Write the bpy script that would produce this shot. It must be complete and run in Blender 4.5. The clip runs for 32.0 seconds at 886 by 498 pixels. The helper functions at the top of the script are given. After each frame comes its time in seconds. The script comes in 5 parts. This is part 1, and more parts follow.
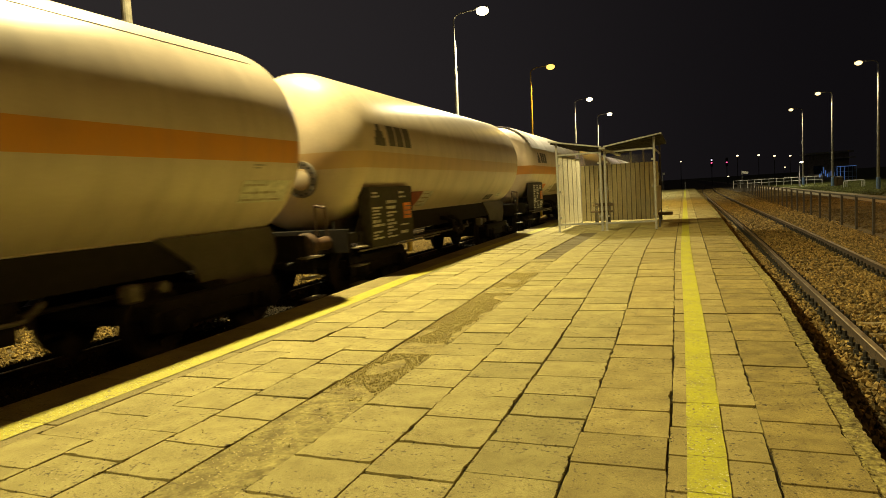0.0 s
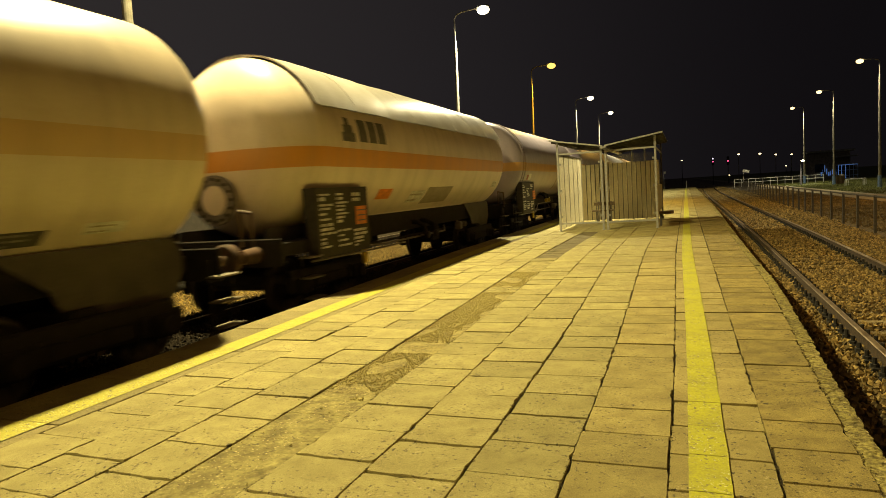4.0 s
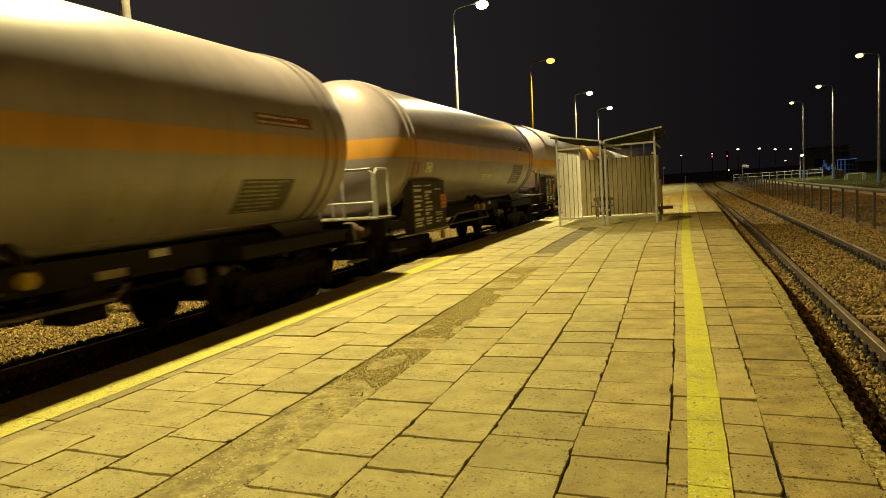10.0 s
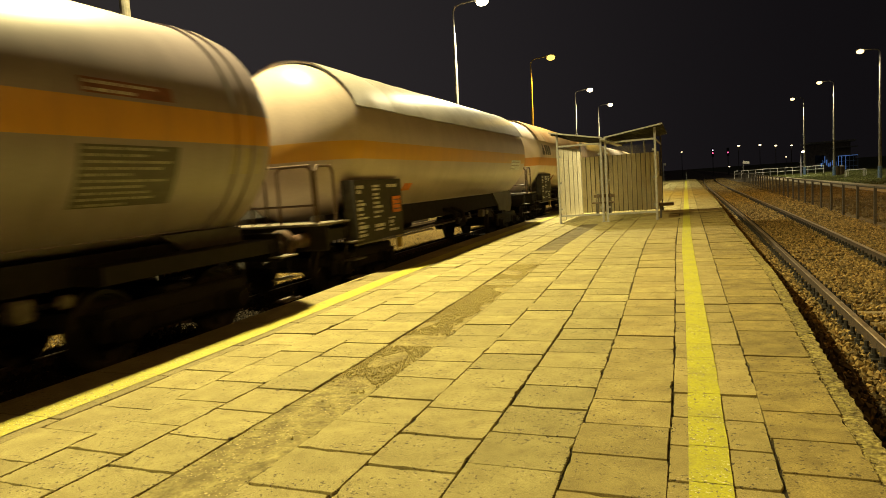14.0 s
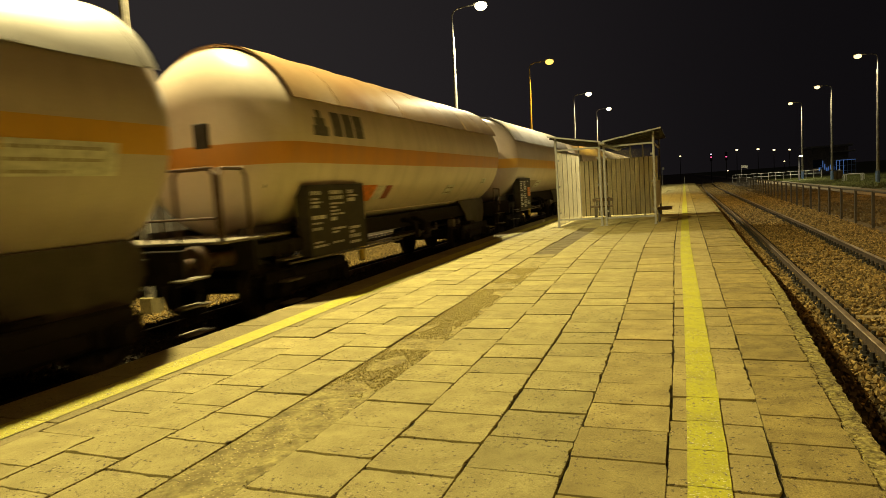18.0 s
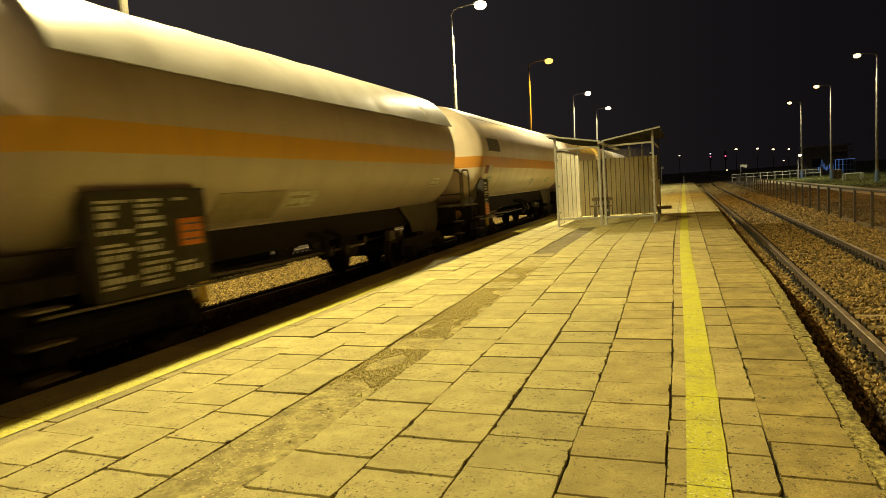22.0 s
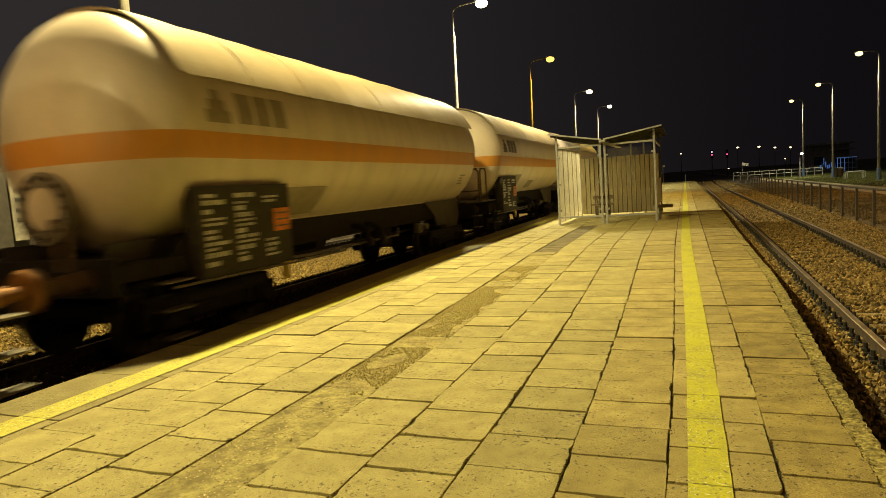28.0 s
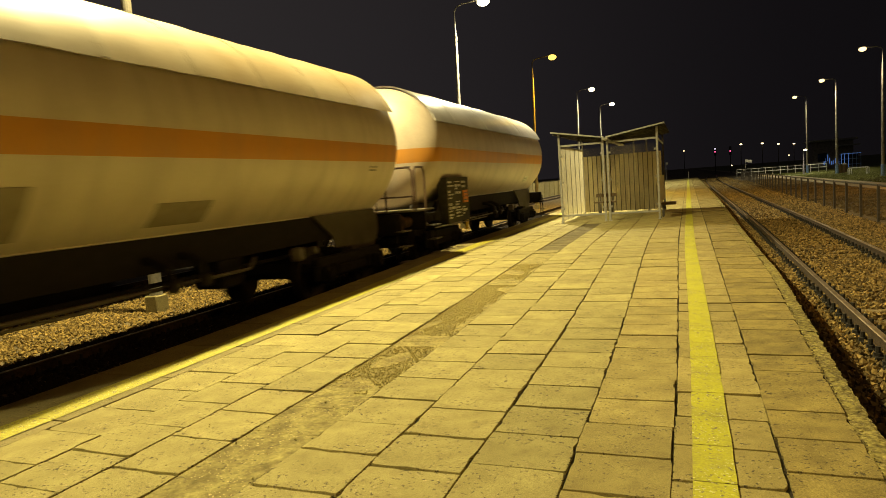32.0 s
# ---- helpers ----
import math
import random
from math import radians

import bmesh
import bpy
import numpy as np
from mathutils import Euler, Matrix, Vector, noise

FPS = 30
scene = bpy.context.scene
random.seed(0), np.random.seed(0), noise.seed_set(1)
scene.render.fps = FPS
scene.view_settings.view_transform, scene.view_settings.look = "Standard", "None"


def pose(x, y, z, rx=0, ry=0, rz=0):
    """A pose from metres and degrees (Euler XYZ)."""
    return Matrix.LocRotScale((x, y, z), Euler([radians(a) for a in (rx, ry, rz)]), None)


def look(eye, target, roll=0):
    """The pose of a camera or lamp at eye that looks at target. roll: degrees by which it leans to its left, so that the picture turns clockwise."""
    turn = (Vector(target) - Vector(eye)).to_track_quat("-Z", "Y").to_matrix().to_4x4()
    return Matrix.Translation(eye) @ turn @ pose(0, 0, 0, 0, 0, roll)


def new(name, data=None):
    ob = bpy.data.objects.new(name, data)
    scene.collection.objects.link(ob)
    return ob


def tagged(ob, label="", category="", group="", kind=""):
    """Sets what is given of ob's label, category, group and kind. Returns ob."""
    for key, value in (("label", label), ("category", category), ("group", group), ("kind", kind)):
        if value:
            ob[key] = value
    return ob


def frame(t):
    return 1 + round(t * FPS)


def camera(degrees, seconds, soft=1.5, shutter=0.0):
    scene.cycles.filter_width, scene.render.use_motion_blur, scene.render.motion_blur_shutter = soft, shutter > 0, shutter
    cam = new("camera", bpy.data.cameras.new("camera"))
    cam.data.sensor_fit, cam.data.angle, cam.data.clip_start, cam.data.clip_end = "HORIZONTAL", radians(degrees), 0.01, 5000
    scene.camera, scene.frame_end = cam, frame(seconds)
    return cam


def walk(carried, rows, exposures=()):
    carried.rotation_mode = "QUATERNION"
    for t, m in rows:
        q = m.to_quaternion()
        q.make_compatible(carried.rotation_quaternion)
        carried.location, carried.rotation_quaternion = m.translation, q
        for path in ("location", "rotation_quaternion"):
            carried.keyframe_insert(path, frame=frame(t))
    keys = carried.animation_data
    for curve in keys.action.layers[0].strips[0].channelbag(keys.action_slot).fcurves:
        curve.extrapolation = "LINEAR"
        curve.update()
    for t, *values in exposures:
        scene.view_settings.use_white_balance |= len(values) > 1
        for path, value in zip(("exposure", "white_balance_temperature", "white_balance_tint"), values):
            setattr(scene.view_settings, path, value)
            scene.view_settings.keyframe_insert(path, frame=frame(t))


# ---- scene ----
# Night platform with a tank train rolling past. x runs across the platform, y along it, z up from the slabs.
cam = camera(70.43, 32.0, soft=0.85, shutter=1.0)
EYE = Vector((0.0, 0.0, 1.452))
# seconds, heading left of the platform's line, tilt, lean
GAZE = [
    (0, 21.288, -5.024, -3.564), (0.5, 21.303, -4.993, -3.579), (1, 21.326, -5.004, -3.576), (1.5, 21.349, -5.019, -3.593),
    (2, 21.348, -5.012, -3.626), (2.5, 21.325, -5.007, -3.637), (3, 21.326, -5.021, -3.639), (3.5, 21.367, -5.056, -3.643),
    (5.5, 21.380, -5.161, -3.753), (6, 21.335, -5.186, -3.749), (6.5, 21.340, -5.220, -3.731), (7, 21.361, -5.258, -3.753),
    (7.5, 21.351, -5.264, -3.808), (8, 21.329, -5.250, -3.824), (8.5, 21.317, -5.277, -3.786), (9, 21.321, -5.345, -3.766),
    (9.5, 21.341, -5.420, -3.780), (10, 21.359, -5.491, -3.797), (10.5, 21.375, -5.554, -3.816), (11, 21.398, -5.609, -3.841),
    (11.5, 21.413, -5.669, -3.863), (12, 21.415, -5.733, -3.865), (12.5, 21.411, -5.760, -3.878), (13, 21.404, -5.751, -3.922),
    (13.5, 21.406, -5.741, -3.944), (14, 21.425, -5.733, -3.948), (14.5, 21.443, -5.715, -3.988), (16.5, 21.331, -5.549, -3.857),
    (17, 21.339, -5.484, -3.899), (17.5, 21.318, -5.444, -3.883), (18, 21.281, -5.406, -3.866), (18.5, 21.254, -5.400, -3.832),
    (19, 21.249, -5.405, -3.821), (19.5, 21.256, -5.398, -3.852), (20, 21.254, -5.394, -3.865), (20.5, 21.244, -5.393, -3.867),
    (21, 21.245, -5.411, -3.867), (21.5, 21.246, -5.450, -3.863), (22, 21.230, -5.471, -3.863), (22.5, 21.216, -5.476, -3.883),
    (23, 21.216, -5.495, -3.908), (23.5, 21.219, -5.526, -3.906), (24, 21.223, -5.542, -3.905), (24.5, 21.226, -5.552, -3.893),
    (25, 21.224, -5.581, -3.848), (25.5, 21.213, -5.628, -3.790), (27.5, 21.340, -5.610, -3.877), (28, 21.351, -5.608, -3.883),
    (28.5, 21.376, -5.598, -3.934), (29, 21.426, -5.582, -4.021), (29.5, 21.479, -5.566, -4.089), (30, 21.522, -5.567, -4.133),
    (30.5, 21.558, -5.585, -4.170), (31, 21.572, -5.607, -4.200), (31.5, 21.590, -5.634, -4.240), (32, 21.641, -5.689, -4.272),
]


def gaze(yaw, tilt, lean):
    a, b = radians(yaw), radians(tilt)
    way = Vector((-math.sin(a) * math.cos(b), math.cos(a) * math.cos(b), math.sin(b)))
    return look(EYE, EYE + way * 10, lean)


walk(cam, [(t, gaze(a, b, c)) for t, a, b, c in GAZE],
     [(0, -0.24), (2, -0.07), (3, -0.21), (6, -0.11), (8, -0.14), (9, -0.06), (10, -0.21), (11, -0.18), (12, 0.06), (13, 0.04), (14, -0.03), (17, -0.26), (18, -0.25), (19, -0.01), (20, -0.06), (21, -0.11), (22, -0.04), (23, -0.25), (24, -0.44), (25, -0.07), (28, -0.13), (29, -0.12), (30, -0.27), (31, -0.08), (32, -0.15)])

# ---------------------------------------------------------------- light
world = bpy.data.worlds.new("night")
scene.world = world
world.use_nodes = True
# town glow: the sky is a little lighter over the yard beyond the train
_n, _l = world.node_tree.nodes, world.node_tree.links
_tc, _sep, _mr = _n.new("ShaderNodeTexCoord"), _n.new("ShaderNodeSeparateXYZ"), _n.new("ShaderNodeMapRange")
_mr.inputs["From Min"].default_value, _mr.inputs["From Max"].default_value = -0.95, 0.30
_mr.interpolation_type = "SMOOTHSTEP"
_mr.inputs["To Min"].default_value, _mr.inputs["To Max"].default_value = 0.031, 0.0062
_l.new(_tc.outputs["Generated"], _sep.inputs[0])
_l.new(_sep.outputs["X"], _mr.inputs["Value"])
_l.new(_mr.outputs["Result"], _n["Background"].inputs[1])
_mix = _n.new("ShaderNodeMix")
_mix.data_type = "RGBA"
_tint = _n.new("ShaderNodeMapRange")
_tint.inputs["From Min"].default_value, _tint.inputs["From Max"].default_value = -0.75, 0.15
_l.new(_sep.outputs["X"], _tint.inputs["Value"])
_l.new(_tint.outputs["Result"], _mix.inputs["Factor"])
_mix.inputs["A"].default_value, _mix.inputs["B"].default_value = (1.0, 0.86, 0.84, 1), (0.86, 0.72, 0.84, 1)
_l.new(_mix.outputs["Result"], _n["Background"].inputs[0])
scene.view_settings.exposure = 0.0

SODIUM = (1.0, 0.62, 0.08)
WARM = (1.0, 0.82, 0.345)
PALE = (1.0, 0.87, 0.50)
AMBER = (1.0, 0.50, 0.10)
LEFT_POWER, RIGHT_POWER = 12500, 2850


def lamp_light(x, y, z, power, colour, spread, size=0.16):
    data = bpy.data.lights.new("lamp_light", "SPOT")
    data.energy, data.color, data.shadow_soft_size = power, colour, size
    data.spot_size, data.spot_blend = radians(spread), 1.0
    ob = new("lamp_light", data)
    ob.location = (x, y, z)


# masts: x of the pole, y, height of the lantern, reach of the arm, power, colour
LEFT_MASTS = [(-9.36, 8.85, 10.4, LEFT_POWER * 1.13, WARM), (-9.30, 26.24, 9.085, LEFT_POWER, PALE),
              (-9.30, 40.76, 9.12, LEFT_POWER * 0.6, SODIUM), (-9.30, 58.4, 9.12, LEFT_POWER * 0.6, PALE),
              (-9.07, 72.6, 9.12, LEFT_POWER * 0.6, PALE), (-9.30, -7.5, 9.12, LEFT_POWER * 0.55, WARM)]
RIGHT_MASTS = [(13.9, 58.2, 9.6, RIGHT_POWER * 1.2, PALE), (14.5, 77.7, 9.6, RIGHT_POWER * 1.5, PALE), (14.3, 94.3, 9.6, RIGHT_POWER * 1.5, PALE),
               (13.9, 36.0, 9.6, RIGHT_POWER, AMBER), (13.9, 14.0, 9.6, RIGHT_POWER, AMBER), (13.9, -8.0, 9.6, RIGHT_POWER, AMBER)]
for mx, my, mz, mp, mc in LEFT_MASTS:
    lamp_light(mx + 1.84 if mz < 10 else mx + 1.63, my, mz - 0.34, mp, mc, 163)
for mx, my, mz, mp, mc in RIGHT_MASTS:
    lamp_light(mx - 1.1, my, mz - 0.38, mp, mc, 178)


lamp_light(12.95, 85.3, 2.4, 1000, (1.0, 0.95, 0.82), 176)


# ---------------------------------------------------------------- materials
def material(name, colour, rough=0.6, metal=0.0, second=None, scale=6.0, amount=0.5, grain=60.0, grain_amount=0.15, bump=0.0, bump_scale=None, specular=0.5, coord="Object"):
    m = bpy.data.materials.new(name)
    m.use_nodes = True
    nt = m.node_tree
    n, l = nt.nodes, nt.links
    bsdf = n["Principled BSDF"]
    bsdf.inputs["Roughness"].default_value, bsdf.inputs["Metallic"].default_value = rough, metal
    bsdf.inputs["Specular IOR Level"].default_value = specular
    second = second or tuple(c * 0.6 for c in colour)
    tc = n.new("ShaderNodeTexCoord")
    big, fine = n.new("ShaderNodeTexNoise"), n.new("ShaderNodeTexNoise")
    big.inputs["Scale"].default_value, big.inputs["Detail"].default_value = scale, 6
    fine.inputs["Scale"].default_value, fine.inputs["Detail"].default_value = grain, 4
    where = tc.outputs["Object"] if coord == "Object" else n.new("ShaderNodeNewGeometry").outputs["Position"]
    for t in (big, fine):
        l.new(where, t.inputs["Vector"])
    ramp = n.new("ShaderNodeValToRGB")
    ramp.color_ramp.elements[0].position, ramp.color_ramp.elements[1].position = 0.5 - amount * 0.3, 0.5 + amount * 0.3
    ramp.color_ramp.elements[0].color, ramp.color_ramp.elements[1].color = (*second, 1), (*colour, 1)
    l.new(big.outputs["Fac"], ramp.inputs["Fac"])
    mix = n.new("ShaderNodeMix")
    mix.data_type, mix.blend_type = "RGBA", "OVERLAY"
    mix.inputs["Factor"].default_value = grain_amount
    l.new(ramp.outputs["Color"], mix.inputs["A"])
    l.new(fine.outputs["Fac"], mix.inputs["B"])
    l.new(mix.outputs["Result"], bsdf.inputs["Base Color"])
    if bump:
        b = n.new("ShaderNodeBump")
        b.inputs["Strength"].default_value, b.inputs["Distance"].default_value = bump, 0.02
        src = fine
        if bump_scale:
            src = n.new("ShaderNodeTexNoise")
            src.inputs["Scale"].default_value, src.inputs["Detail"].default_value = bump_scale, 5
            l.new(where, src.inputs["Vector"])
        l.new(src.outputs["Fac"], b.inputs["Height"])
        l.new(b.outputs["Normal"], bsdf.inputs["Normal"])
    return m


def final_colour(m):
    """The node tree, its principled node and the socket that feeds its colour."""
    nt = m.node_tree
    bsdf = nt.nodes["Principled BSDF"]
    return nt, bsdf, bsdf.inputs["Base Color"].links[0].from_socket


def vary(m, low=0.8, high=1.15):
    """Lets each object of the material be a little lighter or darker."""
    nt, bsdf, src = final_colour(m)
    info = nt.nodes.new("ShaderNodeObjectInfo")
    mr = nt.nodes.new("ShaderNodeMapRange")
    mr.inputs["To Min"].default_value, mr.inputs["To Max"].default_value = low, high
    hsv = nt.nodes.new("ShaderNodeHueSaturation")
    nt.links.new(info.outputs["Random"], mr.inputs["Value"])
    nt.links.new(mr.outputs["Result"], hsv.inputs["Value"])
    nt.links.new(src, hsv.inputs["Color"])
    nt.links.new(hsv.outputs["Color"], bsdf.inputs["Base Color"])
    return m


def glow(name, colour, strength):
    m = bpy.data.materials.new(name)
    m.use_nodes = True
    b = m.node_tree.nodes["Principled BSDF"]
    b.inputs["Base Color"].default_value = (*colour, 1)
    b.inputs["Emission Color"].default_value, b.inputs["Emission Strength"].default_value = (*colour, 1), strength
    return m


def pitted(m, stain=(0.10, 0.082, 0.044), scale=1.1, pits=38.0, amount=0.62):
    """Dark stains in large blotches and small pits over a surface that stands still."""
    nt, bsdf, src = final_colour(m)
    n, l = nt.nodes, nt.links
    geo = n.new("ShaderNodeNewGeometry")
    out = src
    wear, patch = n.new("ShaderNodeTexNoise"), n.new("ShaderNodeMapRange")
    wear.inputs["Scale"].default_value, wear.inputs["Detail"].default_value = 2.6, 4
    patch.inputs["From Min"].default_value, patch.inputs["From Max"].default_value = 0.38, 0.60
    patch.inputs["To Min"].default_value, patch.inputs["To Max"].default_value = 0.15, 1.35
    l.new(geo.outputs["Position"], wear.inputs["Vector"])
    l.new(wear.outputs["Fac"], patch.inputs["Value"])
    brown = tuple(0.5 * a + 0.5 * b for a, b in zip(stain, (0.29, 0.225, 0.075)))
    layers = ((scale, 0.48, 0.68, amount * 0.55, 8, brown), (pits * 0.22, 0.53, 0.66, amount * 0.5, 9, brown), (pits, 0.605, 0.625, amount * 1.5, 3, stain),
              (pits * 0.4, 0.632, 0.648, amount * 1.5, 6, stain), (pits * 1.6, 0.635, 0.665, 0.8, 2, tuple(min(0.8, 5.5 * c) for c in stain)))
    for sc, lo, hi, top, detail, tone in layers:
        t = n.new("ShaderNodeTexNoise")
        t.inputs["Scale"].default_value, t.inputs["Detail"].default_value = sc, detail
        t.inputs["Roughness"].default_value = 0.65
        l.new(geo.outputs["Position"], t.inputs["Vector"])
        mr = n.new("ShaderNodeMapRange")
        mr.inputs["From Min"].default_value, mr.inputs["From Max"].default_value, mr.inputs["To Max"].default_value = lo, hi, top
        l.new(t.outputs["Fac"], mr.inputs["Value"])
        fac = mr.outputs["Result"]
        if sc > 10:
            # pits come in patches, with smoother worn places between them
            mul = n.new("ShaderNodeMath")
            mul.operation = "MULTIPLY"
            l.new(fac, mul.inputs[0])
            l.new(patch.outputs["Result"], mul.inputs[1])
            fac = mul.outputs[0]
        mix = n.new("ShaderNodeMix")
        mix.data_type = "RGBA"
        l.new(fac, mix.inputs["Factor"])
        l.new(out, mix.inputs["A"])
        mix.inputs["B"].default_value = (*tone, 1)
        out = mix.outputs["Result"]
    l.new(out, bsdf.inputs["Base Color"])
    return m


CONCRETE = vary(pitted(material("slab_concrete", (0.430, 0.378, 0.150), 0.9, second=(0.325, 0.280, 0.107), scale=4.5, amount=0.6, grain=190, grain_amount=0.9, bump=0.3, coord="World")), 0.86, 1.10)
CONCRETE_BROWN = vary(pitted(material("slab_concrete_brown", (0.440, 0.368, 0.132), 0.9, second=(0.320, 0.262, 0.092), scale=4.5, amount=0.6, grain=190, grain_amount=0.9, bump=0.3, coord="World")), 0.84, 1.10)
CONCRETE_DIRTY = vary(pitted(material("slab_concrete_dirty", (0.42, 0.335, 0.105), 0.9, second=(0.22, 0.172, 0.055), scale=5.0, amount=0.6, grain=150, grain_amount=0.9, bump=0.4, coord="World"), (0.085, 0.066, 0.032), 1.6, 38.0, 0.8), 0.82, 1.1)
JOINT = material("joint_soil", (0.045, 0.036, 0.022), 1.0, scale=12, bump=0.5)
CRUMB = material("soil_crumb", (0.13, 0.105, 0.045), 1.0, second=(0.05, 0.04, 0.02), scale=30, amount=0.8)
ROUGH_PATCH = pitted(material("mortar", (0.43, 0.375, 0.14), 0.95, second=(0.18, 0.15, 0.056), scale=7.0, amount=0.6, grain=38, grain_amount=0.6, bump=0.8, bump_scale=30, coord="World"), (0.14, 0.115, 0.055), 2.6, 36.0, 0.6)
GRAVEL_PATCH = pitted(material("gravelly_mortar", (0.43, 0.365, 0.135), 0.95, second=(0.24, 0.195, 0.075), scale=7, amount=0.6, grain=55, grain_amount=0.9, bump=1.0, bump_scale=45, coord="World"), (0.085, 0.07, 0.034), 5.0, 44.0, 0.85)
GRIT = material("grit", (0.52, 0.445, 0.17), 0.95, second=(0.30, 0.25, 0.09), scale=40, amount=0.8)
PATCH_DARK = material("asphalt_patch", (0.22, 0.185, 0.085), 0.95, second=(0.11, 0.088, 0.04), scale=4, amount=0.6, grain=40, grain_amount=0.7, bump=0.8, bump_scale=30, coord="World")
KERB = vary(pitted(material("kerb_concrete", (0.34, 0.29, 0.125), 0.9, second=(0.22, 0.185, 0.08), scale=4, amount=0.9, grain=70, grain_amount=0.4, bump=0.5, coord="World")), 0.8, 1.1)
EDGE_YELLOW = pitted(material("worn_edge_paint", (0.54, 0.51, 0.028), 0.75, second=(0.43, 0.39, 0.07), scale=3, amount=0.9, grain=60, grain_amount=0.4, bump=0.3, coord="World"), (0.20, 0.17, 0.08), 3.0, 40.0, 0.8)
YELLOW = pitted(material("line_paint", (0.56, 0.55, 0.022), 0.7, second=(0.47, 0.45, 0.028), scale=5, amount=0.9, grain=80, grain_amount=0.4, bump=0.3, coord="World"), (0.20, 0.18, 0.10), 2.0, 45.0, 0.7)
BALLAST = material("ballast_ground", (0.18, 0.135, 0.065), 0.95, second=(0.05, 0.036, 0.02), scale=14, amount=0.5, grain=30, grain_amount=0.6, bump=1.0, bump_scale=24)
STONE = material("ballast_stone", (0.45, 0.312, 0.10), 0.9, second=(0.19, 0.128, 0.042), scale=25, amount=0.5, grain=120, grain_amount=0.3)
STONE_BROWN = material("ballast_stone_brown", (0.37, 0.258, 0.08), 0.95, second=(0.17, 0.115, 0.04), scale=25, amount=0.5, grain=120, grain_amount=0.3, specular=0.2)
for _m, _lo, _hi in ((STONE, 0.22, 1.15), (STONE_BROWN, 0.3, 1.1)):
    _nt, _b, _src = final_colour(_m)
    _isl, _hsv, _mr = _nt.nodes.new("ShaderNodeNewGeometry"), _nt.nodes.new("ShaderNodeHueSaturation"), _nt.nodes.new("ShaderNodeMapRange")
    _mr.inputs["To Min"].default_value, _mr.inputs["To Max"].default_value = _lo, _hi
    _nt.links.new(_isl.outputs["Random Per Island"], _mr.inputs["Value"])
    _nt.links.new(_mr.outputs["Result"], _hsv.inputs["Value"])
    _nt.links.new(_src, _hsv.inputs["Color"])
    _nt.links.new(_hsv.outputs["Color"], _b.inputs["Base Color"])
# ballast under the train: the near-black colour stands in for the train's shade
SHADED_STONE = material("shaded_stone", (0.030, 0.024, 0.018), 0.95, second=(0.018, 0.014, 0.011), scale=25, amount=0.6, specular=0.1)
# grimy stones, coloured darker still to widen the platform's shadow
GRIMY_SHADE_STONE = material("grimy_shade_stone", (0.15, 0.118, 0.055), 0.9, second=(0.05, 0.04, 0.022), scale=20, amount=0.6)
EARTH = material("trackside_earth", (0.11, 0.08, 0.042), 0.95, second=(0.03, 0.023, 0.013), scale=2.5, amount=0.9, grain=20, grain_amount=0.5, bump=0.8, bump_scale=9)
GRASS = material("grass", (0.115, 0.125, 0.022), 0.95, second=(0.045, 0.052, 0.012), scale=2, amount=0.8, grain=30, grain_amount=0.5, bump=1.0, bump_scale=25)
WEED = material("dry_weed", (0.20, 0.138, 0.05), 0.95, second=(0.06, 0.042, 0.018), scale=1.2, amount=0.8, grain=20, grain_amount=0.5)
PATH = material("pale_path", (0.30, 0.25, 0.15), 0.9, scale=3, bump=0.2)
RAIL_SIDE = material("rail_rust", (0.085, 0.055, 0.032), 0.8, second=(0.035, 0.024, 0.016), scale=20, bump=0.3)
RAIL_TOP = material("rail_steel", (0.34, 0.255, 0.15), 0.4, 0.6, second=(0.18, 0.13, 0.08), scale=6, grain=40, grain_amount=0.3)
SLEEPER = vary(material("sleeper_concrete", (0.30, 0.235, 0.12), 0.9, second=(0.16, 0.12, 0.06), scale=8, bump=0.5), 0.8, 1.1)
GALV = material("galvanised_steel", (0.50, 0.50, 0.49), 0.5, 0.4, second=(0.36, 0.36, 0.35), scale=14, amount=0.6, bump=0.05)
FENCE = material("fence_paint", (0.085, 0.075, 0.06), 0.6, second=(0.05, 0.045, 0.04), scale=12)
POLE = material("mast_paint", (0.36, 0.34, 0.29), 0.6, 0.1, second=(0.18, 0.17, 0.15), scale=5)
POLE_YELLOW = material("mast_yellow", (0.26, 0.20, 0.06), 0.6, scale=5)
LANTERN = material("lantern_shell", (0.35, 0.35, 0.34), 0.5, 0.3)
BULB = glow("lantern_glow", (1.0, 0.86, 0.52), 9)
BULB_AMBER = glow("lantern_glow_amber", (1.0, 0.72, 0.30), 3.2)
BULB_SODIUM = glow("lantern_glow_sodium", (1.0, 0.62, 0.12), 2.2)
BULB_FAR = glow("far_lantern_glow", (1.0, 0.78, 0.40), 3.6)
SIGNAL_RED = glow("signal_red_glow", (1.0, 0.10, 0.28), 2.2)
SIGNAL_WHITE = glow("signal_white_glow", (0.85, 0.78, 0.95), 1.6)
DIRTY_GLASS = bpy.data.materials.new("dirty_glass")
DIRTY_GLASS.use_nodes = True
_nt = DIRTY_GLASS.node_tree
_tr, _mx, _ns, _mr = (_nt.nodes.new("ShaderNode" + k) for k in ("BsdfTransparent", "MixShader", "TexNoise", "MapRange"))
_b = _nt.nodes["Principled BSDF"]
_b.inputs["Base Color"].default_value, _b.inputs["Roughness"].default_value = (0.5, 0.44, 0.31, 1), 0.25
_ns.inputs["Scale"].default_value, _ns.inputs["Detail"].default_value = 1.6, 7
_mr.inputs["From Min"].default_value, _mr.inputs["From Max"].default_value = 0.4, 0.7
_mr.inputs["To Min"].default_value, _mr.inputs["To Max"].default_value = 0.02, 0.17
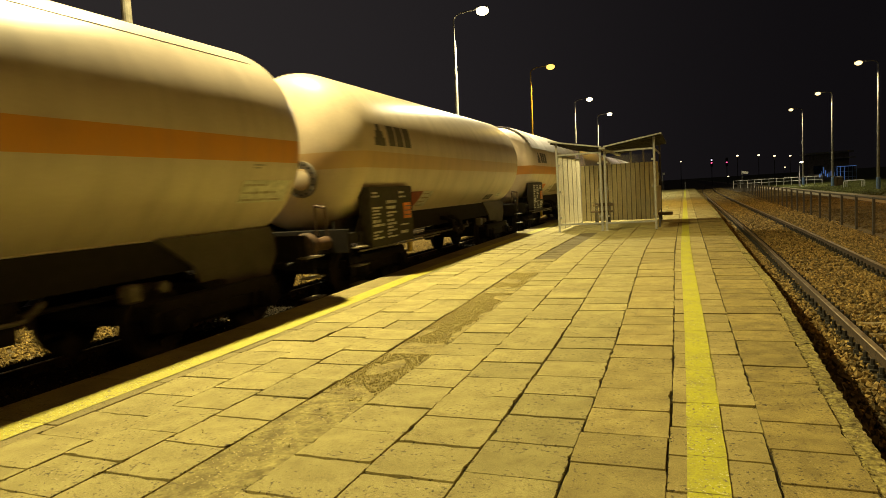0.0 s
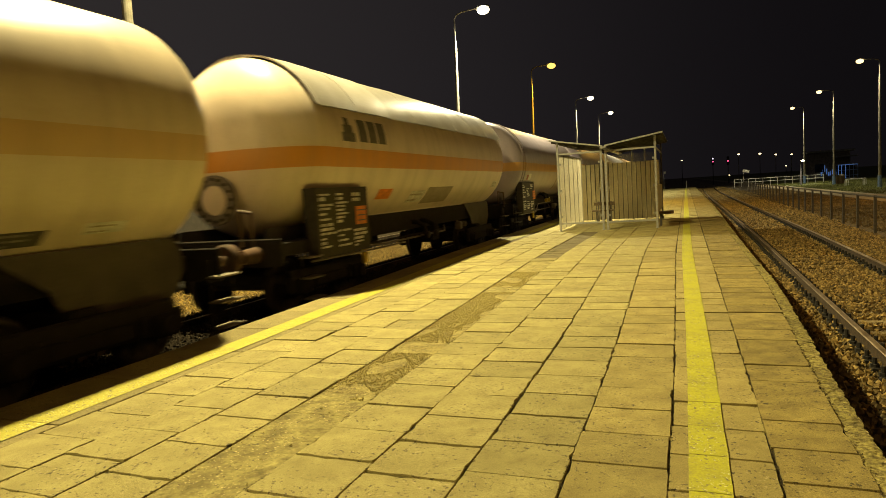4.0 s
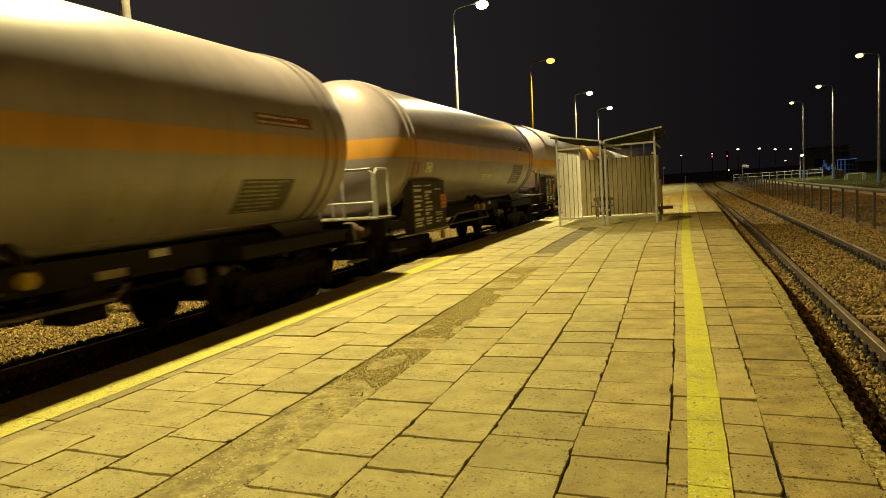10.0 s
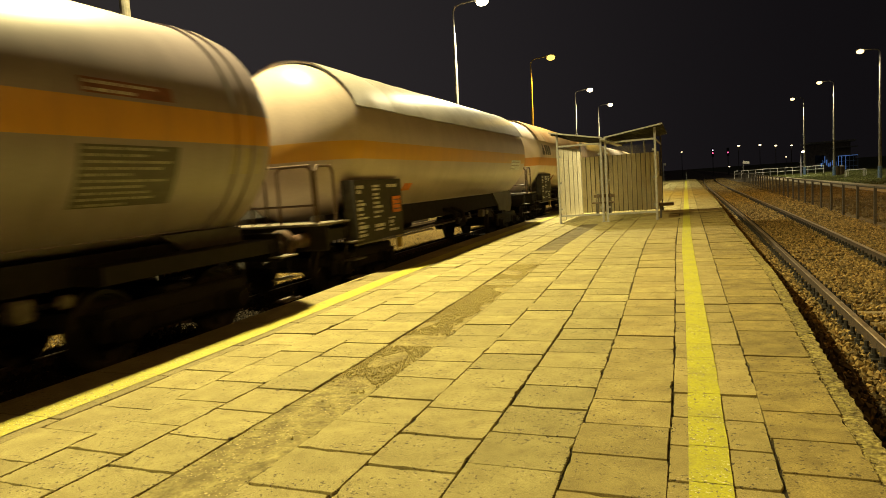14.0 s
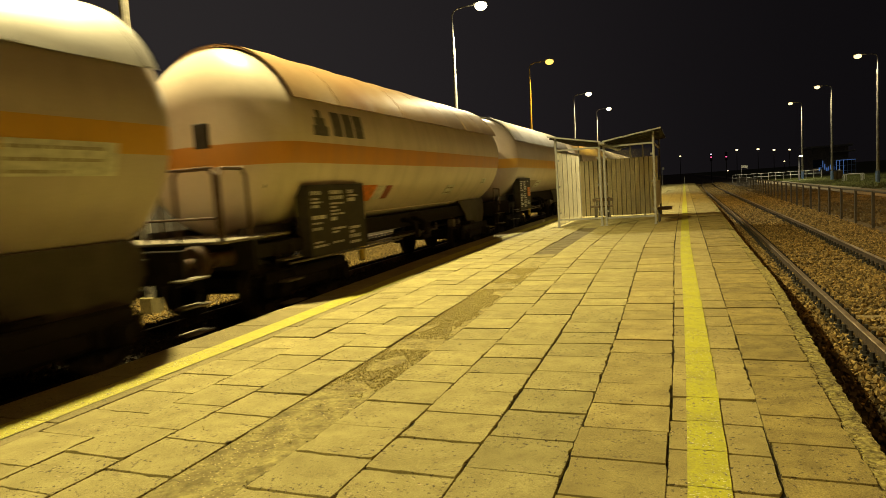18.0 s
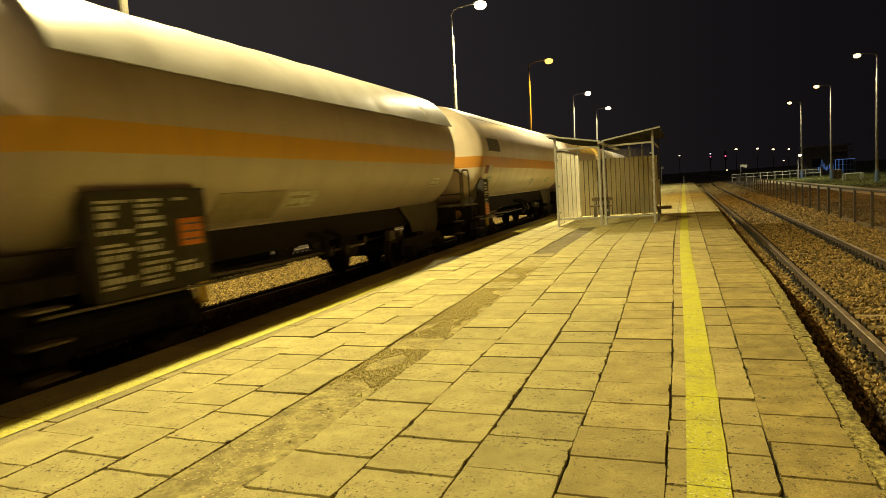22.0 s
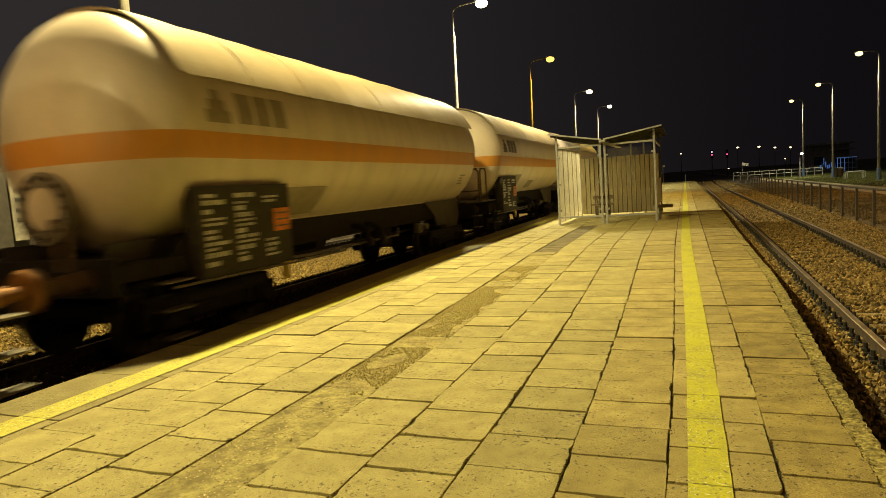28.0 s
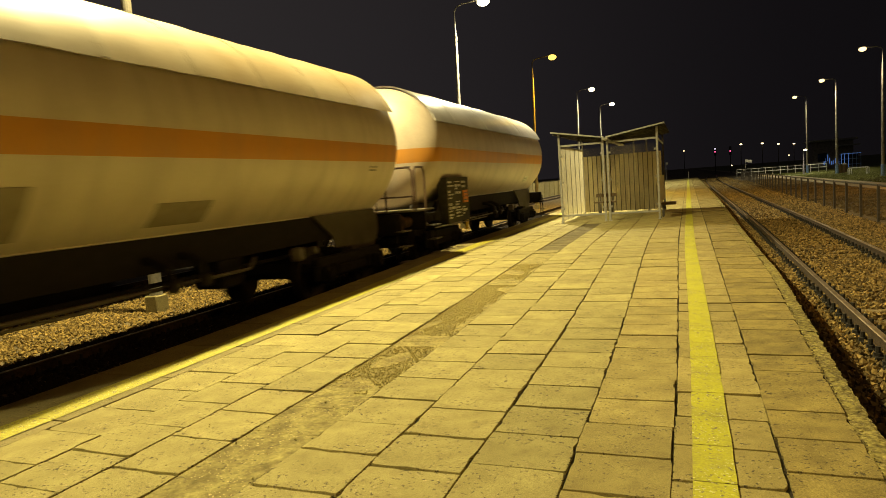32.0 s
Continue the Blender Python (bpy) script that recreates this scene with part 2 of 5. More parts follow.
_nt.links.new(_ns.outputs["Fac"], _mr.inputs["Value"])
_nt.links.new(_mr.outputs["Result"], _mx.inputs[0])
_nt.links.new(_tr.outputs[0], _mx.inputs[1])
_nt.links.new(_b.outputs[0], _mx.inputs[2])
_nt.links.new(_mx.outputs[0], _nt.nodes["Material Output"].inputs[0])


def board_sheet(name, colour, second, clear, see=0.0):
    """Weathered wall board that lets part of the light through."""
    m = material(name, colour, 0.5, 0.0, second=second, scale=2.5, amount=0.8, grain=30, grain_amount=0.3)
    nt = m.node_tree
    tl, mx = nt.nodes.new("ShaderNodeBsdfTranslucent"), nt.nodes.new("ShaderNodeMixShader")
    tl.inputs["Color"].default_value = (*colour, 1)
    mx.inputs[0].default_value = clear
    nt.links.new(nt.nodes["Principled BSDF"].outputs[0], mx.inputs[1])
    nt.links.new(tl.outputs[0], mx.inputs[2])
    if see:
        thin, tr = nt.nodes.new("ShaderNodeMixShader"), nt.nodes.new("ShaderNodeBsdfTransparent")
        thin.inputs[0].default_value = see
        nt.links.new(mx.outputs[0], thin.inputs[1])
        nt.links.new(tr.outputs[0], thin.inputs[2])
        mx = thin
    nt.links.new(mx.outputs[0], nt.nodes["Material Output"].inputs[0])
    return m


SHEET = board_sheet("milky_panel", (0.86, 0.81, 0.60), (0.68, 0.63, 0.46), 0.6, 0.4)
# darker, less translucent copy: the back wall's dimmer light is in its colour
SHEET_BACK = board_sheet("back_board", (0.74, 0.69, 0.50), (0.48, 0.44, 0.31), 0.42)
WOOD = material("bench_wood", (0.16, 0.10, 0.05), 0.6, scale=12)
WHITE_PAINT = material("white_paint", (0.8, 0.8, 0.79), 0.5, second=(0.5, 0.5, 0.47), scale=10)
PANEL_PAINT = material("panel_paint", (0.40, 0.38, 0.33), 0.6, second=(0.26, 0.24, 0.2), scale=8)
BLUE_PAINT = material("blue_paint", (0.26, 0.42, 0.80), 0.5, scale=8)
DARK_WALL = material("dark_plaster", (0.24, 0.22, 0.20), 0.9, scale=3, bump=0.2)
BLACK_STEEL = material("underframe_black", (0.021, 0.0185, 0.018), 0.9, 0.0, second=(0.031, 0.027, 0.026), specular=0.12, scale=9, amount=0.8, bump=0.1)
WHEEL_STEEL = material("wheel_steel", (0.034, 0.027, 0.022), 0.8, 0.0, scale=12)
PLATE_BLACK = material("plate_black", (0.045, 0.038, 0.030), 0.8, scale=10)
MARK_WHITE = material("mark_white", (0.74, 0.73, 0.66), 0.6, scale=14)
MARK_GREY = material("mark_grey", (0.14, 0.13, 0.12), 0.6, scale=10)
HAZARD = material("hazard_orange", (0.80, 0.24, 0.02), 0.5, scale=10)
RED_MARK = material("mark_red", (0.33, 0.07, 0.05), 0.5, scale=10)
BUFFER_ORANGE = material("buffer_orange", (0.42, 0.19, 0.045), 0.7, second=(0.22, 0.10, 0.03), scale=8)
RING_GREY = material("flange_paint", (0.20, 0.175, 0.145), 0.7, second=(0.13, 0.112, 0.09), scale=9)
YELLOW_CAP = material("valve_yellow", (0.65, 0.45, 0.03), 0.5, scale=10)
CLIP = material("clip_black", (0.03, 0.026, 0.022), 0.8, scale=20)
MARK_DARK = material("mark_dark", (0.085, 0.076, 0.068), 0.6, second=(0.06, 0.054, 0.05), scale=10)
MARK_SOFT = material("mark_soft", (0.34, 0.29, 0.22), 0.6, second=(0.28, 0.235, 0.175), scale=6)
# barrel paint darkened for the shade beneath the barrel
SADDLE_SHADE = material("saddle_shade_paint", (0.10, 0.084, 0.066), 0.8, second=(0.058, 0.048, 0.038), scale=3, amount=0.9, grain=30, grain_amount=0.3)
MARK_PINK = material("mark_faded_red", (0.24, 0.085, 0.07), 0.6, scale=8)
MARK_FADED = material("mark_faded", (0.34, 0.32, 0.27), 0.6, scale=14)
BLUE_GLOW = glow("blue_lit_glow", (0.16, 0.36, 0.90), 0.42)
ROOFING = material("roof_sheet", (0.055, 0.05, 0.045), 0.8, 0.0, second=(0.035, 0.032, 0.03), scale=4, specular=0.1)
KERB_ROUGH = vary(pitted(material("crumbling_kerb", (0.46, 0.40, 0.12), 0.95, second=(0.15, 0.12, 0.04), scale=26, amount=0.5, grain=60, grain_amount=0.7, bump=1.0, bump_scale=40, coord="World")), 0.75, 1.1)
DARK_GLASS = material("dark_glass", (0.03, 0.035, 0.045), 0.15, scale=3)
BUFFER_RUST = material("buffer_rust", (0.10, 0.05, 0.025), 0.8, second=(0.04, 0.024, 0.014), scale=9)
TREAD = material("tread_grating", (0.24, 0.21, 0.16), 0.7, 0.1, second=(0.12, 0.10, 0.075), scale=14)
COPPER = material("red_oxide_paint", (0.12, 0.07, 0.045), 0.6, scale=10)


def tank_paint(name, colour, second, stripe, low, high, dirt=0.5):
    """Weathered tank paint with a painted band round the barrel between two heights, and streaks running down."""
    m = material(name, colour, 0.36, second=second, scale=1.3, amount=1.0, grain=25, grain_amount=0.12, bump=0.02)
    nt, bsdf, src = final_colour(m)
    n, l = nt.nodes, nt.links
    tc = n.new("ShaderNodeTexCoord")
    sep = n.new("ShaderNodeSeparateXYZ")
    l.new(tc.outputs["Object"], sep.inputs[0])

    def above(value):
        c = n.new("ShaderNodeMath")
        c.operation = "GREATER_THAN"
        l.new(sep.outputs["Z"], c.inputs[0])
        c.inputs[1].default_value = value
        return c.outputs[0]

    def blend(fac, a, b, kind="MIX"):
        x = n.new("ShaderNodeMix")
        x.data_type, x.blend_type = "RGBA", kind
        l.new(fac, x.inputs["Factor"])
        l.new(a, x.inputs["A"])
        if isinstance(b, tuple):
            x.inputs["B"].default_value = (*b, 1)
        else:
            l.new(b, x.inputs["B"])
        return x.outputs["Result"]

    out = src
    band = n.new("ShaderNodeMath")
    band.operation = "SUBTRACT"
    l.new(above(low), band.inputs[0])
    l.new(above(high), band.inputs[1])
    out = blend(band.outputs[0], out, stripe)
    # streaks: noise stretched in height
    mp = n.new("ShaderNodeMapping")
    mp.inputs["Scale"].default_value = (0.6, 1.6, 0.30)
    l.new(tc.outputs["Object"], mp.inputs["Vector"])
    st = n.new("ShaderNodeTexNoise")
    st.inputs["Scale"].default_value, st.inputs["Detail"].default_value = 2.2, 6
    l.new(mp.outputs[0], st.inputs["Vector"])
    mr = n.new("ShaderNodeMapRange")
    mr.inputs["From Min"].default_value, mr.inputs["From Max"].default_value = 0.46, 0.85
    mr.inputs["To Max"].default_value = dirt
    l.new(st.outputs["Fac"], mr.inputs["Value"])
    out = blend(mr.outputs["Result"], out, tuple(c * 0.38 for c in second))
    l.new(out, bsdf.inputs["Base Color"])
    return m


# ---------------------------------------------------------------- mesh helpers
def mesh_of(name, bm, mat, smooth=False):
    bmesh.ops.recalc_face_normals(bm, faces=bm.faces)
    me = bpy.data.meshes.new(name)
    bm.to_mesh(me)
    bm.free()
    me.materials.append(mat)
    if smooth:
        for p in me.polygons:
            p.use_smooth = True
        me.set_sharp_from_angle(angle=radians(38))
    return me


def part(name, bm, mat, parent, label="", smooth=False):
    ob = new(name, mesh_of(name, bm, mat, smooth))
    ob.parent = parent
    if label:
        tagged(ob, label)
    return ob


def share(name, me, parent, at=None):
    ob = new(name, me)
    ob.parent = parent
    if at is not None:
        ob.matrix_basis = at
    return ob


def thing(name, label, category, at=None, group="", kind=""):
    ob = new(name)
    ob.empty_display_size = 0.2
    if at is not None:
        ob.matrix_basis = at
    return tagged(ob, label, category, group, kind)


def box(bm, x0, x1, y0, y1, z0, z1, bevel=0.0):
    r = bmesh.ops.create_cube(bm, size=1, matrix=Matrix.Translation(((x0 + x1) / 2, (y0 + y1) / 2, (z0 + z1) / 2)) @ Matrix.Diagonal((x1 - x0, y1 - y0, z1 - z0, 1)))
    if bevel:
        edges = list({e for v in r["verts"] for e in v.link_edges})
        bmesh.ops.bevel(bm, geom=edges, offset=bevel, segments=1, affect="EDGES")
    return bm


def boxed(*a, **k):
    return box(bmesh.new(), *a, **k)


def rod(bm, a, b, r, seg=10, r2=None):
    a, b = Vector(a), Vector(b)
    d = b - a
    m = Matrix.Translation((a + b) / 2) @ d.to_track_quat("Z", "Y").to_matrix().to_4x4()
    bmesh.ops.create_cone(bm, cap_ends=True, segments=seg, radius1=r, radius2=r if r2 is None else r2, depth=d.length, matrix=m)
    return bm


def tube(bm, pts, r, seg=8):
    """A bent pipe through the points, with a ball at each bend."""
    for a, b in zip(pts, pts[1:]):
        rod(bm, a, b, r, seg)
    for p in pts[1:-1]:
        bmesh.ops.create_icosphere(bm, subdivisions=1, radius=r * 1.02, matrix=Matrix.Translation(p))
    return bm


def lathe(bm, profile, axis="Y", seg=48, centre=(0, 0, 0)):
    """Turns (position along the axis, radius) pairs round the axis."""
    rings = []
    for u, r in profile:
        ring = []
        for k in range(seg):
            a = 2 * math.pi * k / seg
            c, s = r * math.cos(a), r * math.sin(a)
            p = {"Y": (c, u, s), "X": (u, c, s), "Z": (c, s, u)}[axis]
            ring.append(bm.verts.new(Vector(p) + Vector(centre)))
        rings.append(ring)
    for r0, r1 in zip(rings, rings[1:]):
        for k in range(seg):
            bm.faces.new((r0[k], r0[(k + 1) % seg], r1[(k + 1) % seg], r1[k]))
    bm.faces.new(rings[0])
    bm.faces.new(rings[-1])
    return bm


def curved_plate(bm, r0, r1, y0, y1, a0, a1, zc, seg=10):
    """A plate bent round the barrel, between two radii, two stations and two angles (degrees from the +x side upwards)."""
    cols = []
    for k in range(seg + 1):
        a = radians(a0 + (a1 - a0) * k / seg)
        cols.append([bm.verts.new((r * math.cos(a), y, zc + r * math.sin(a))) for r in (r0, r1) for y in (y0, y1)])
    for p, q in zip(cols, cols[1:]):
        for i, j in ((0, 1), (1, 3), (3, 2), (2, 0)):
            bm.faces.new((p[i], p[j], q[j], q[i]))
    for p in (cols[0], cols[-1]):
        bm.faces.new((p[0], p[1], p[3], p[2]))
    return bm


def smoothstep(a, b, v):
    v = min(1.0, max(0.0, (v - a) / (b - a)))
    return v * v * (3 - 2 * v)


def drift(x, y):
    """The slab columns lean a little towards the train's track further along the platform."""
    return -0.32 * smoothstep(3.5, 15, y) * min(1.0, max(0.0, (0.38 - x) / 1.5))


def right_edge(y):
    return 0.78 + 0.19 * smoothstep(3, 10, y) + 0.17 * smoothstep(10, 35, y)


# ---------------------------------------------------------------- ground and tracks
RAIL_TOP_Z = -0.34
TRAIN_X = -6.85


def ground_sheet():
    xs = [(-2500, -0.7, 0), (-60, -0.7, 0), (-15, -0.62, 0), (-14.2, -0.56, 1), (-13.6, -0.50, 1), (-5.2, -0.50, 1), (-4.0, -0.50, 1), (0.7, -0.56, 1), (1.2, -0.57, 1),
          (3.6, -0.57, 1), (4.4, -0.40, 1), (5.1, -0.37, 0), (9.2, -0.36, 3), (11.3, -0.36, 2), (60, -0.3, 2), (2500, 0, 2)]
    ys = [-60, -20, 0, 10, 20, 30, 45, 60, 80, 100, 130, 200, 400, 2500]
    bm = bmesh.new()
    grid = [[bm.verts.new((x, y, z)) for y in ys] for x, z, _ in xs]
    for i in range(len(xs) - 1):
        for j in range(len(ys) - 1):
            f = bm.faces.new((grid[i][j], grid[i + 1][j], grid[i + 1][j + 1], grid[i][j + 1]))
            f.material_index = xs[i][2]
    me = mesh_of("ground", bm, EARTH)
    me.materials.append(BALLAST)
    me.materials.append(GRASS)
    me.materials.append(PATH)
    tagged(new("ground", me), "dark trackside ground of ballast, earth and grass", "ground", kind="structure")


def stones(name, x0, x1, y0, y1, count, zfun, label, seed, size=(0.026, 0.05), category="ballast", mat=None, spots=None, bare=None):
    """Loose crushed stones, each a lumpy eight-sided piece, thick on the ground."""
    rng = np.random.default_rng(seed)
    base = np.array([(1, 0, 0), (-1, 0, 0), (0, 1, 0), (0, -1, 0), (0, 0, 1), (0, 0, -1)], float)
    tri = np.array([(0, 2, 4), (2, 1, 4), (1, 3, 4), (3, 0, 4), (2, 0, 5), (1, 2, 5), (3, 1, 5), (0, 3, 5)])
    pos = np.stack([rng.uniform(x0, x1, count), rng.uniform(y0, y1, count), np.zeros(count)], 1)
    if spots:
        pos[:, 0], pos[:, 1] = spots
    pos[:, 2] = zfun(pos[:, 0], rng)
    if bare:
        pos[:, 2] -= bare(pos[:, 0], pos[:, 1])
    s = rng.uniform(size[0], size[1], (count, 1, 1)) * rng.uniform(0.6, 1.3, (count, 6, 1))
    ang = rng.uniform(0, 2 * np.pi, count)
    tilt = rng.uniform(-0.9, 0.9, count)
    ca, sa, ct, st = np.cos(ang), np.sin(ang), np.cos(tilt), np.sin(tilt)
    rot = np.zeros((count, 3, 3))
    rot[:, 0, 0], rot[:, 0, 1], rot[:, 1, 0], rot[:, 1, 1], rot[:, 2, 2] = ca, -sa, sa, ca, 1
    rx = np.zeros((count, 3, 3))
    rx[:, 0, 0], rx[:, 1, 1], rx[:, 1, 2], rx[:, 2, 1], rx[:, 2, 2] = 1, ct, -st, st, ct
    v = np.einsum("nij,nkj->nki", rot @ rx, base[None] * s) + pos[:, None]
    faces = (tri[None] + 6 * np.arange(count)[:, None, None]).reshape(-1, 3)
    me = bpy.data.meshes.new(name)
    me.from_pydata(v.reshape(-1, 3).tolist(), [], faces.tolist())
    me.materials.append(mat or STONE)
    return tagged(new(name, me), label, category, kind="stuff")


def swept(x, y):
    """How much lower the stones lie on the sleepers between the rails, where they have been swept off."""
    on = (np.abs(x - 2.565) < 0.62) & (np.abs((y - 2.0 + 0.3) % 0.6 - 0.3) < 0.12)
    return 0.042 * on * (np.sin(y * 0.9) + np.sin(y * 0.37 + 1.0) > -0.4)


def joint_crumbs():
    """Soil crumbs and dead moss along the joints between the slab columns."""
    rng = np.random.default_rng(77)
    verts, faces = [], []
    tri = ((0, 2, 4), (2, 1, 4), (1, 3, 4), (3, 0, 4))
    for x0 in COLS + [0.78]:
        y = 1.8
        while y < 16:
            y += rng.exponential(0.012 if noise.noise((x0 * 3, y * 1.7, 0.5)) > -0.1 else 0.05)
            x = (x0 if x0 != 0.78 else right_edge(y)) + drift(x0, y) + rng.normal(0, 0.007)
            r, z = rng.uniform(0.002, 0.007), rng.uniform(-0.010, -0.002)
            b = len(verts)
            for dx, dy, dz in ((1, 0.2, 0), (-1, -0.3, 0), (0.2, 1.4, 0), (-0.3, -1.3, 0), (0.1, 0.1, 0.7)):
                verts.append((x + dx * r, y + dy * r, z + dz * r))
            faces += [tuple(b + i for i in t) for t in tri]
    me = bpy.data.meshes.new("joint_crumbs")
    me.from_pydata(verts, [], faces)
    me.materials.append(CRUMB)
    tagged(new("joint_crumbs", me), "dark soil crumbs and dead moss in the slab joints", "soil", kind="stuff")


def rail_mesh(stations):
    """A flat-bottomed rail through (x, y) stations, its head at z = 0, with a bright running top."""
    prof = [(-0.072, -0.172), (0.072, -0.172), (0.072, -0.158), (0.012, -0.145), (0.009, -0.05), (0.034, -0.04), (0.036, -0.008), (0.028, 0.0), (-0.028, 0.0), (-0.036, -0.008), (-0.034, -0.04), (-0.009, -0.05), (-0.012, -0.145), (-0.072, -0.158)]
    bm = bmesh.new()
    rings = [[bm.verts.new((x + dx, y, z)) for x, z in prof] for dx, y in stations]
    for a, b in zip(rings, rings[1:]):
        for i in range(len(prof)):
            f = bm.faces.new((a[i], a[(i + 1) % len(prof)], b[(i + 1) % len(prof)], b[i]))
            f.material_index = 1 if i in (6, 7, 8) else 0
    bm.faces.new(rings[0])
    bm.faces.new(rings[-1])
    me = mesh_of("rail", bm, RAIL_SIDE)
    me.materials.append(RAIL_TOP)
    return me


def clip_mesh():
    """Base plate with clamp and tall coach bolts on both sides of the rail."""
    bm = bmesh.new()
    for s in (-1, 1):
        for d in (-0.15, 0.15):
            box(bm, s * 0.095 - 0.045, s * 0.095 + 0.045, d - 0.055, d + 0.055, -0.176, -0.13, 0.01)
            rod(bm, (s * 0.105, d, -0.14), (s * 0.105, d, -0.10), 0.042, 6)
            rod(bm, (s * 0.105, d, -0.12), (s * 0.105, d, -0.04), 0.022, 6)
    return mesh_of("rail_clip", bm, CLIP)


def track(x, y0, y1, label, near0, near1, bend=0.0):
    t = thing("railway_track", label, "railway track", pose(x, y0, RAIL_TOP_Z), kind="structure")
    far = [62 + 6 * k for k in range(12)] if bend else []

    def aside(y):
        return bend * ((max(0.0, y - 60) / 70) ** 2 + 0.10 * smoothstep(4, 24, y) - 0.05) if bend else 0.0

    near = [4 + 2 * k for k in range(11)] if bend else []
    rail = rail_mesh([(aside(y), y - y0) for y in [y0] + near + far + [y1 if not bend else 134]])
    for s in (-1, 1):
        share("rail", rail, t, pose(s * 0.7525, 0, 0))
    bm = bmesh.new()
    box(bm, -1.27, 1.27, -0.13, 0.13, -0.38, -0.178, 0.02)
    sleeper = mesh_of("sleeper", bm, SLEEPER)
    clip = clip_mesh()
    y = near0
    while y < near1:
        sl = share("sleeper", sleeper, t, pose(aside(y) + random.uniform(-0.01, 0.01), y - y0, random.uniform(-0.006, 0.004), 0, 0, random.uniform(-0.4, 0.4)))
        for s in (-1, 1):
            share("rail_clip", clip, sl, pose(s * 0.7525, 0, 0))
        y += 0.6
    return t


# ---------------------------------------------------------------- platform
LEFT_EDGE = -5.05
COLS = [-4.16, -3.63, -3.14, -2.65, -2.16, -1.65, -1.12, -0.61, -0.12, 0.38]
PITCH = 0.418
# a joint and the slab depth in each column
COURSES = ((2.405, 0.4455), (2.18, 0.447), (2.50, 0.455), (2.7, 0.45), (2.495, 0.4475), (2.835, 0.4395), (2.975, 0.4335), (2.79, 0.4215), (3.00, 0.418), (3.20, 0.402))
Y_NEAR, Y_END = -6.0, 95.0
# stretches of the mended column where the mortar has broken down to gravel
GRAVELLY = ((3.88, 5.2), (5.6, 8.5), (9.0, 10.6))


def loose_grit():
    """Small stones lying on the broken stretches of the mended column, and a few strays beside it."""
    rng = np.random.default_rng(31)
    xs, ys = [], []
    for a, b in GRAVELLY:
        n = int((b - a) * 1500)
        xs.append(rng.uniform(-2.64, -2.17, n))
        ys.append(rng.uniform(a, b, n))
    n = 500
    xs.append(rng.normal(-2.4, 0.4, n))
    ys.append(rng.uniform(1.8, 11, n))
    x, y = np.concatenate(xs), np.concatenate(ys)
    keep = np.array([noise.noise((u * 3.1, v * 1.9, 4.0)) > -0.18 for u, v in zip(x, y)])
    x, y = x[keep], y[keep]
    x = x + np.array([drift(u, v) for u, v in zip(x, y)])
    stones("grit", 0, 0, 0, 0, len(x), lambda q, r: np.full(len(q), -0.004), "loose grit on the broken mortar of the platform", 32, (0.003, 0.009), "grit", GRIT, (x, y))


